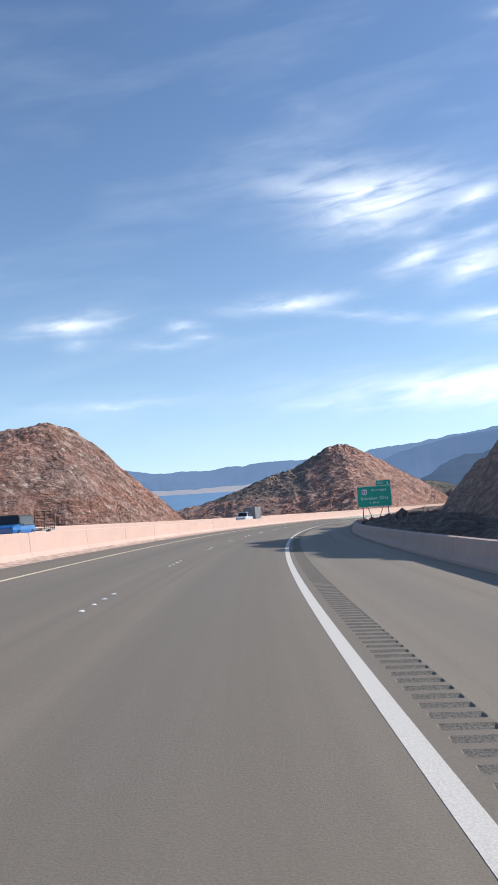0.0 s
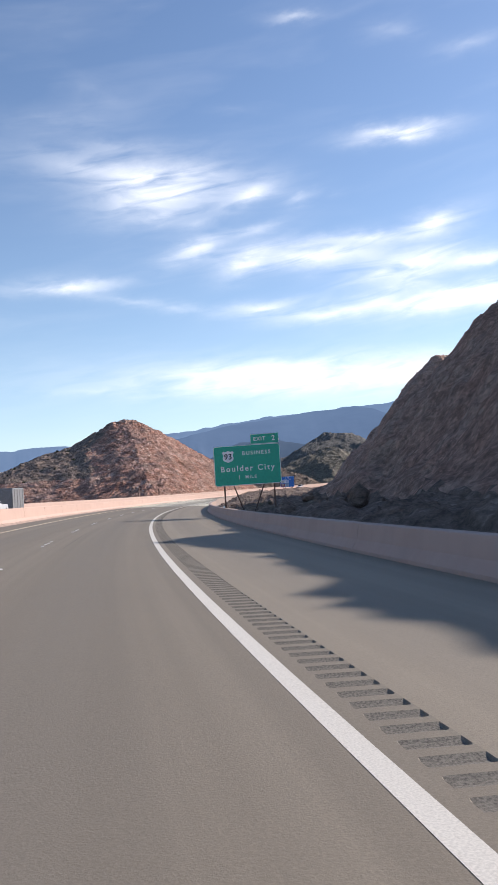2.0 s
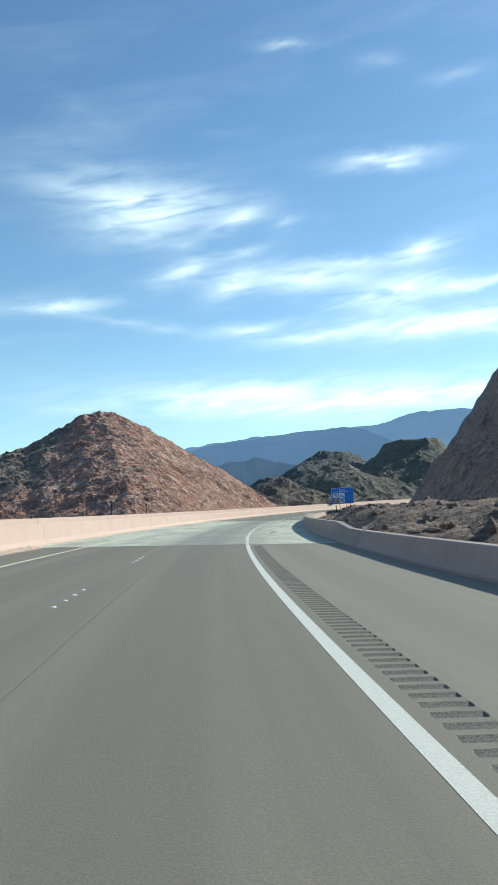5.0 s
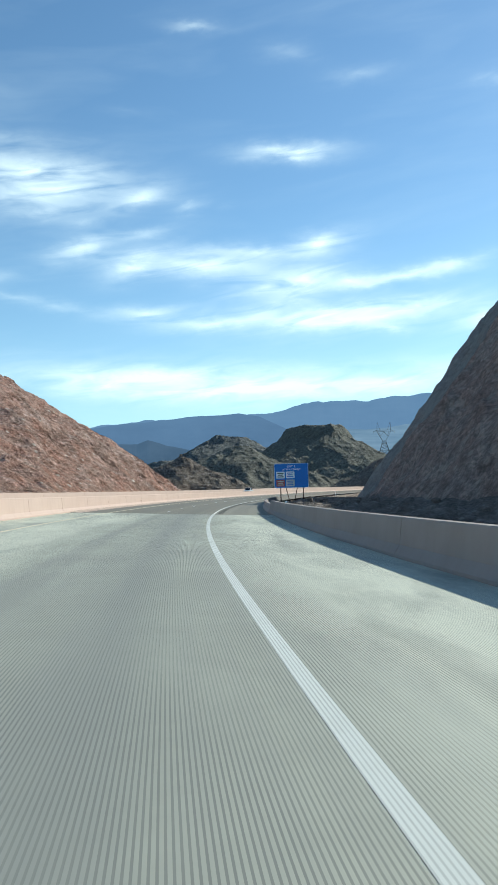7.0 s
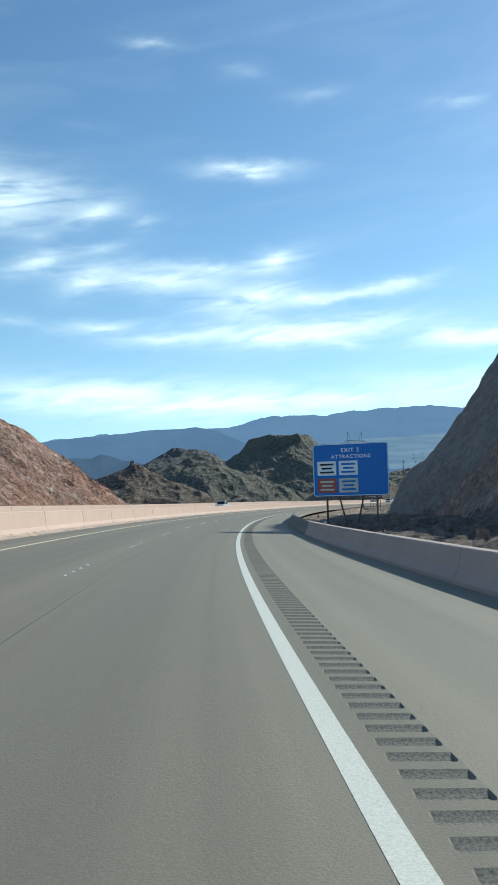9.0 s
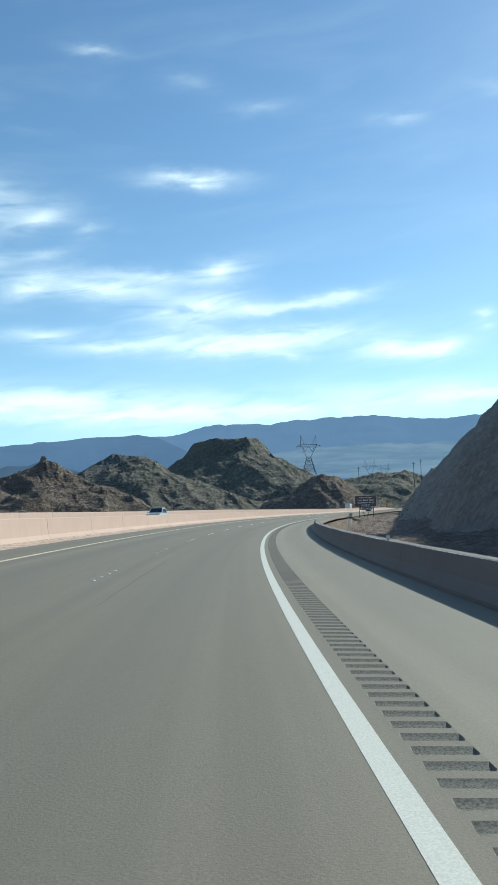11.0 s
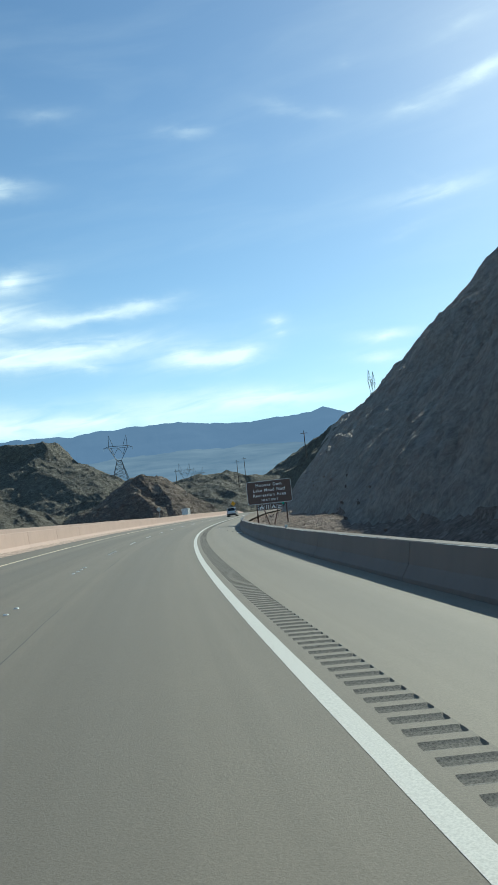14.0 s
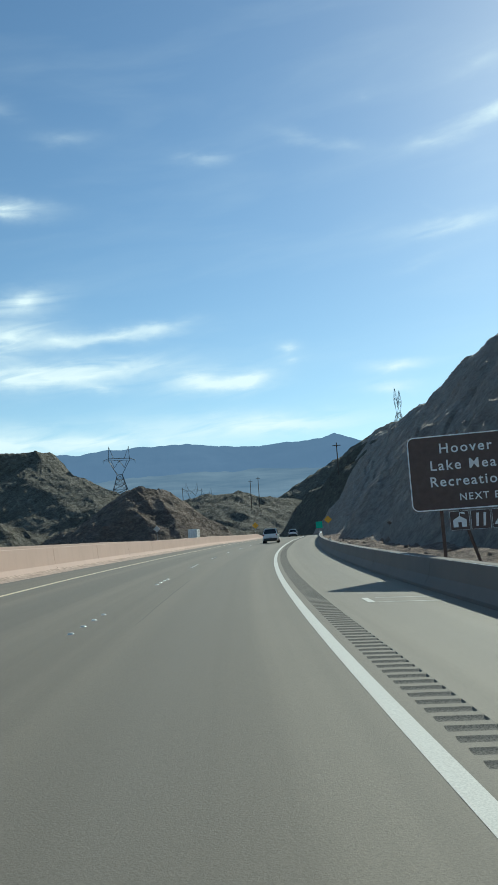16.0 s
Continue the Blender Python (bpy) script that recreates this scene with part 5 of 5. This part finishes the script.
def car(name, paint, length, width, height, label, kind="suv"):
    """A car with its nose towards +y, standing on z = 0."""
    top = new(name)
    l, w, h = length / 2, width / 2, height
    belt, sill = 0.57 * h, 0.20
    # lower body: rings along y of (half width, bottom, top)
    nose = {"suv": 0.60, "sedan": 0.58, "pickup": 0.62, "jeep": 0.62}[kind] * h
    body = [(-l, 0.86, 0.42, belt - 0.06), (-l + 0.10, 0.95, 0.30, belt + 0.02), (-l * 0.6, 1.0, sill, belt + 0.02), (0, 1.0, sill, belt),
            (l * 0.45, 1.0, sill, belt - 0.02), (l * 0.5, 0.99, sill, nose), (l - 0.25, 0.93, 0.28, nose - 0.10), (l - 0.05, 0.84, 0.35, nose - 0.2), (l, 0.74, 0.42, nose - 0.28)]
    bm = bmesh.new()
    rings = []
    for y, wide, low, high in body:
        a, mid = w * wide, (low + high) / 2
        rings.append([(-a * 0.93, y, low), (-a, y, low + 0.12), (-a, y, mid + 0.08), (-a * 0.95, y, high - 0.05), (-a * 0.86, y, high),
                      (a * 0.86, y, high), (a * 0.95, y, high - 0.05), (a, y, mid + 0.08), (a, y, low + 0.12), (a * 0.93, y, low)])
    loft(bm, rings)
    shell = part("body", bm, paint, top)
    # greenhouse
    spans = {"suv": (-l + 0.08, -l + 0.42, 0.15, l * 0.48), "sedan": (-l + 0.75, -l + 1.5, 0.1, l * 0.42), "pickup": (-0.2, 0.0, l * 0.33, l * 0.52), "jeep": (-l + 0.1, -l + 0.2, l * 0.36, l * 0.46)}[kind]
    y0, y1, y2, y3 = spans

    def cabin(grow, lift, z_low, z_high, inset):
        out = []
        for y, z, wide in ((y0 - grow, z_low, 0.92), (y1 - grow, z_high, 0.74), (y2 + grow, z_high, 0.76), (y3 + grow, z_low, 0.90)):
            out.append((y, z, w * wide + inset))
        return out

    roof = bmesh.new()
    pts = cabin(0, 0, belt - 0.02, h, 0)
    rings = []
    for x_share in (-1, -0.9, 0.9, 1):
        rings.append([(wide * x_share, y, z - (0.05 if abs(x_share) == 1 and z > belt else 0)) for y, z, wide in pts])
    loft(roof, rings)
    part("roof", roof, TRIM if kind == "jeep" else paint, top)
    for side in (-1, 1):
        bm = bmesh.new()
        (ya, za, wa), (yb, zb, wb), (yc, zc, wc), (yd, zd, wd) = pts
        quad = [(ya + 0.22, belt + 0.03), (yb + 0.12, h - 0.13), (yc - 0.04, h - 0.13), (yd - 0.22, belt + 0.03)]
        f = []
        for y, z in quad:
            t = (z - belt) / (h - belt)
            f.append(bm.verts.new((side * (w * (0.915 - 0.155 * t) + 0.012), y, z)))
        bm.faces.new(f if side > 0 else f[::-1])
        part("side_window", bm, GLASS, top, "dark tinted side glass")
    for ends, label_glass, nm in (((pts[0], pts[1]), "dark rear window", "rear_window"), ((pts[3], pts[2]), "dark windscreen", "windscreen")):
        (ya, za, wa), (yb, zb, wb) = ends
        out = -0.015 if ya < yb else 0.015
        bm = bmesh.new()
        p0, p1 = 0.16, 0.86
        quad = [(-wa * 0.86, p0), (wa * 0.86, p0), (wb * 0.90, p1), (-wb * 0.90, p1)]
        f = [bm.verts.new((x, ya + (yb - ya) * p + out, za + (zb - za) * p + 0.01)) for x, p in quad]
        bm.faces.new(f)
        part(nm, bm, GLASS, top, label_glass)
    for y in (-l * 0.60, l * 0.62):
        for side in (-1, 1):
            bm = bmesh.new()
            r = 0.35 if kind != "sedan" else 0.32
            rod(bm, (side * (w - 0.24), y, r), (side * (w + 0.005), y, r), r, 24)
            wheel = part("wheel", bm, TYRE, top)
            bm = bmesh.new()
            rod(bm, (side * (w - 0.02), y, r), (side * (w + 0.02), y, r), r * 0.62, 16)
            part("rim", bm, RIM, wheel)
    for side in (-1, 1):
        bm = bmesh.new()
        box(bm, (0.16, 0.10, 0.30 if kind == "suv" else 0.16), (side * (w * 0.80), -l + 0.06, belt - 0.10), 0.03)
        part("tail_lamp", bm, TAIL, top)
        bm = bmesh.new()
        box(bm, (0.34, 0.12, 0.15), (side * (w * 0.60), l - 0.10, nose - 0.30), 0.04)
        part("head_lamp", bm, HEAD, top)
        bm = bmesh.new()
        box(bm, (0.15, 0.09, 0.12), (side * (w + 0.05), y3 - 0.35, belt + 0.06), 0.03)
        part("mirror", bm, paint, top)
    bm = bmesh.new()
    box(bm, (w * 1.72, 0.14, 0.24), (0, -l + 0.02, 0.42), 0.05)
    part("rear_bumper", bm, TRIM, top)
    bm = bmesh.new()
    box(bm, (w * 1.5, 0.12, 0.24), (0, l - 0.02, 0.40), 0.05)
    part("front_bumper", bm, TRIM, top)
    bm = bmesh.new()
    box(bm, (0.36, 0.02, 0.16), (0, -l - 0.055, 0.62), 0.01)
    part("number_plate", bm, PLATE, top, "plain white plate")
    return tagged(top, label, "car")


WHITE_PAINT = plain("white_car_paint", (0.74, 0.75, 0.76), 0.25, 0.0, 0.02, coat=0.6)
SILVER_PAINT = plain("silver_car_paint", (0.55, 0.56, 0.57), 0.35, 0.15, 0.02, coat=0.6)
BLUE_PAINT = plain("blue_car_paint", (0.02, 0.15, 0.42), 0.3, 0.0, 0.03, coat=0.5)
GREY_PAINT = plain("grey_car_paint", (0.28, 0.29, 0.30), 0.3, 0.5, 0.02, coat=0.5)
BOX_GREY = plain("trailer_grey", (0.22, 0.23, 0.24), 0.5)
BOX_WHITE = plain("trailer_white", (0.78, 0.78, 0.77), 0.45)

suv = car("suv", WHITE_PAINT, 4.6, 1.76, 1.62, "white family SUV on the asphalt lane of the highway")
suv.matrix_world = road_pose(556.0, -0.9, 0.0)
sedan = car("hatchback", WHITE_PAINT, 4.3, 1.78, 1.50, "pale hatchback farther ahead on the highway")
sedan.matrix_world = road_pose(634.0, -1.0, 0.0)
saloon = car("sedan", SILVER_PAINT, 4.7, 1.84, 1.45, "silver sedan on the opposite carriageway", "sedan")
saloon.matrix_world = road_pose(412.0, -14.2, 0.25, 180)
jeep = car("off_roader", BLUE_PAINT, 4.5, 1.88, 1.84, "bright blue off-road car behind the median barrier", "jeep")
jeep.matrix_world = road_pose(60.5, -20.0, 0.25, 180)
pickup = car("pickup_truck", WHITE_PAINT, 5.6, 1.98, 1.85, "white pickup truck pulling a grey trailer", "pickup")
pickup.matrix_world = road_pose(137.0, -15.0, 0.25, 180)


def trailer(name, mat, length, width, height, s, o, label, deck=0.7):
    top = new(name)
    bm = bmesh.new()
    box(bm, (width, length, height), (0, 0, deck + height / 2), 0.05)
    crate = part("box_body", bm, mat, top)
    for k in range(int(length / 1.2)):
        for side in (-1, 1):
            bm = bmesh.new()
            box(bm, (0.03, 0.05, height * 0.94), (side * (width / 2 + 0.01), -length / 2 + 0.6 + 1.2 * k, deck + height / 2))
            part("rib", bm, GALV, crate)
    for side in (-1, 1):
        bm = bmesh.new()
        box(bm, (width * 0.45, 0.02, height * 0.9), (side * width * 0.235, length / 2 + 0.01, deck + height / 2), 0.01)
        part("door", bm, mat, crate)
    for y in (-length * 0.12, length * 0.12):
        for side in (-1, 1):
            bm = bmesh.new()
            rod(bm, (side * (width / 2 - 0.26), y, 0.36), (side * (width / 2 - 0.02), y, 0.36), 0.36, 18)
            part("wheel", bm, TYRE, top)
    bm = bmesh.new()
    box(bm, (width * 0.8, length, 0.14), (0, 0, deck - 0.09))
    part("chassis", bm, TRIM, top)
    top.matrix_world = road_pose(s, o, 0.25, 180)
    return tagged(top, label, "trailer")


def utility_trailer(s, o):
    """An open trailer with mesh sides and a loading ramp folded up."""
    top = new("utility_trailer")
    bm = bmesh.new()
    box(bm, (1.7, 3.0, 0.12), (0, 0, 0.62), 0.02)
    part("bed", bm, BOX_GREY, top)
    for side in (-1, 1):
        bm = bmesh.new()
        for z in (0.95, 1.3):
            rod(bm, (side * 0.84, -1.5, z), (side * 0.84, 1.5, z), 0.03, 6)
        for k in range(7):
            rod(bm, (side * 0.84, -1.5 + 0.5 * k, 0.65), (side * 0.84, -1.5 + 0.5 * k, 1.3), 0.02, 6)
        part("side_rail", bm, STEEL, top)
        bm = bmesh.new()
        rod(bm, (side * 0.72, 0, 0.33), (side * 0.95, 0, 0.33), 0.33, 18)
        part("wheel", bm, TYRE, top)
    bm = bmesh.new()
    for x in (-0.84, 0, 0.84):
        rod(bm, (x, -1.5, 0.65), (x, -1.6, 2.2), 0.035, 6)
    for k in range(6):
        rod(bm, (-0.84, -1.5 - 0.02 * k, 0.75 + 0.28 * k), (0.84, -1.5 - 0.02 * k, 0.75 + 0.28 * k), 0.025, 6)
    part("ramp", bm, STEEL, top, "rusty mesh ramp folded upright")
    bm = bmesh.new()
    rod(bm, (0, 1.5, 0.55), (0, 2.6, 0.5), 0.05, 6)
    part("drawbar", bm, TRIM, top)
    top.matrix_world = road_pose(s, o, 0.25, 180)
    return tagged(top, "open steel utility trailer with an upright ramp", "trailer")


utility_trailer(65.6, -20.0)
trailer("box_trailer", BOX_GREY, 5.0, 2.1, 2.1, 143.6, -15.0, "grey box trailer behind a white pickup", 0.55)
trailer("cargo_trailer", BOX_WHITE, 4.0, 1.8, 1.9, 626.0, -20.6, "white cargo trailer on the opposite carriageway", 0.7)

# ---- power line ----
PYLON = plain("pylon_steel", (0.15, 0.165, 0.18), 0.65, 0.25)
WOOD = plain("pole_wood", (0.12, 0.09, 0.07), 0.8)


def pylon(x, y, z, height, turn, label):
    """A lattice tower with a narrow waist, a wide crossarm and two horns."""
    top = new("pylon")
    h = height
    bm = bmesh.new()
    waist, base, r = 0.05 * h, 0.17 * h, 0.006 * h
    legs = [(sx, sy) for sx in (-1, 1) for sy in (-1, 1)]

    def at(sx, sy, f):
        wide = base + (waist - base) * min(1, f / 0.42)
        return Vector((sx * wide, sy * wide * 0.8, h * f))

    for sx, sy in legs:
        rod(bm, at(sx, sy, -0.12), at(sx, sy, 0.42), r, 5)
    steps = [0, 0.12, 0.23, 0.33, 0.42]
    order = [(-1, -1), (1, -1), (1, 1), (-1, 1)]
    for f0, f1 in zip(steps, steps[1:]):
        for (ax, ay), (bx, by) in zip(order, order[1:] + order[:1]):
            rod(bm, at(ax, ay, f0), at(bx, by, f1), r * 0.55, 4)
            rod(bm, at(bx, by, f0), at(ax, ay, f1), r * 0.55, 4)
            rod(bm, at(ax, ay, f1), at(bx, by, f1), r * 0.55, 4)
    part("tower_body", bm, PYLON, top)
    bm = bmesh.new()
    for sy in (-1, 1):
        y0 = sy * waist * 0.7
        for sx in (-1, 1):
            rod(bm, (sx * waist, y0, 0.42 * h), (sx * 0.21 * h, y0, 0.71 * h), r * 0.8, 5)
            rod(bm, (0, y0, 0.71 * h), (sx * 0.10 * h, y0, 0.56 * h), r * 0.5, 4)
            rod(bm, (sx * 0.21 * h, y0, 0.71 * h), (sx * 0.20 * h, 0, 1.0 * h), r * 0.7, 5)
            rod(bm, (sx * 0.11 * h, y0, 0.75 * h), (sx * 0.20 * h, 0, 1.0 * h), r * 0.5, 4)
            rod(bm, (sx * 0.10 * h, y0, 0.56 * h), (sx * 0.16 * h, y0, 0.71 * h), r * 0.5, 4)
    part("window_frame", bm, PYLON, top)
    bm = bmesh.new()
    for sy in (-1, 1):
        rod(bm, (-0.33 * h, 0, 0.71 * h), (0.33 * h, 0, 0.71 * h), r * 0.7, 5)
        rod(bm, (-0.22 * h, sy * waist * 0.6, 0.75 * h), (0.22 * h, sy * waist * 0.6, 0.75 * h), r * 0.6, 5)
        for sx in (-1, 1):
            rod(bm, (sx * 0.33 * h, 0, 0.71 * h), (sx * 0.22 * h, sy * waist * 0.6, 0.75 * h), r * 0.5, 4)
    part("crossarm", bm, PYLON, top)
    for x0 in (-0.32, -0.01, 0.32):
        bm = bmesh.new()
        rod(bm, (x0 * h, 0, 0.71 * h), (x0 * h, 0, 0.655 * h), r * 0.8, 6)
        part("insulator", bm, SIGN_BACK, top)
    top.matrix_world = pose(x, y, z, 0, 0, turn)
    return tagged(top, label, "pylon", "pylons of the power line")


def pole(x, y, z, height, label, twin=0.0):
    top = new("power_pole")
    for side in ((-1, 1) if twin else (0,)):
        bm = bmesh.new()
        rod(bm, (side * twin / 2, 0, -6), (side * twin / 2, 0, height), 0.28, 8, 0.18)
        part("pole", bm, WOOD, top)
    bm = bmesh.new()
    box(bm, (max(3.0, twin * 1.7), 0.2, 0.25), (0, 0, height * 0.93), 0.02)
    part("crossarm", bm, WOOD, top)
    top.matrix_world = pose(x, y, z, 0, 0, -38)
    return tagged(top, label, "power pole", "wooden poles in the valley")


pylon(410, 832, 33.5, 29.0, -28, "tall steel lattice pylon standing on a dark hill")
pylon(707, 851, 87.0, 36.0, 22, "steel lattice pylon on the crest of a hill")
pylon(690, 1120, 38.0, 30.0, -35, "distant steel lattice pylon beyond the low hills")
pylon(800, 1230, 42.0, 30.0, -35, "distant steel lattice pylon beyond the low hills")
pole(370, 627, 20.3, 15.6, "tall wooden power pole on the hillside")
pole(498, 887, 23.0, 19.5, "wooden power pole among low hills")
pole(522, 842, 25.8, 18.0, "wooden power pole among low hills")
pole(536, 849, 27.2, 19.5, "wooden power pole among low hills")
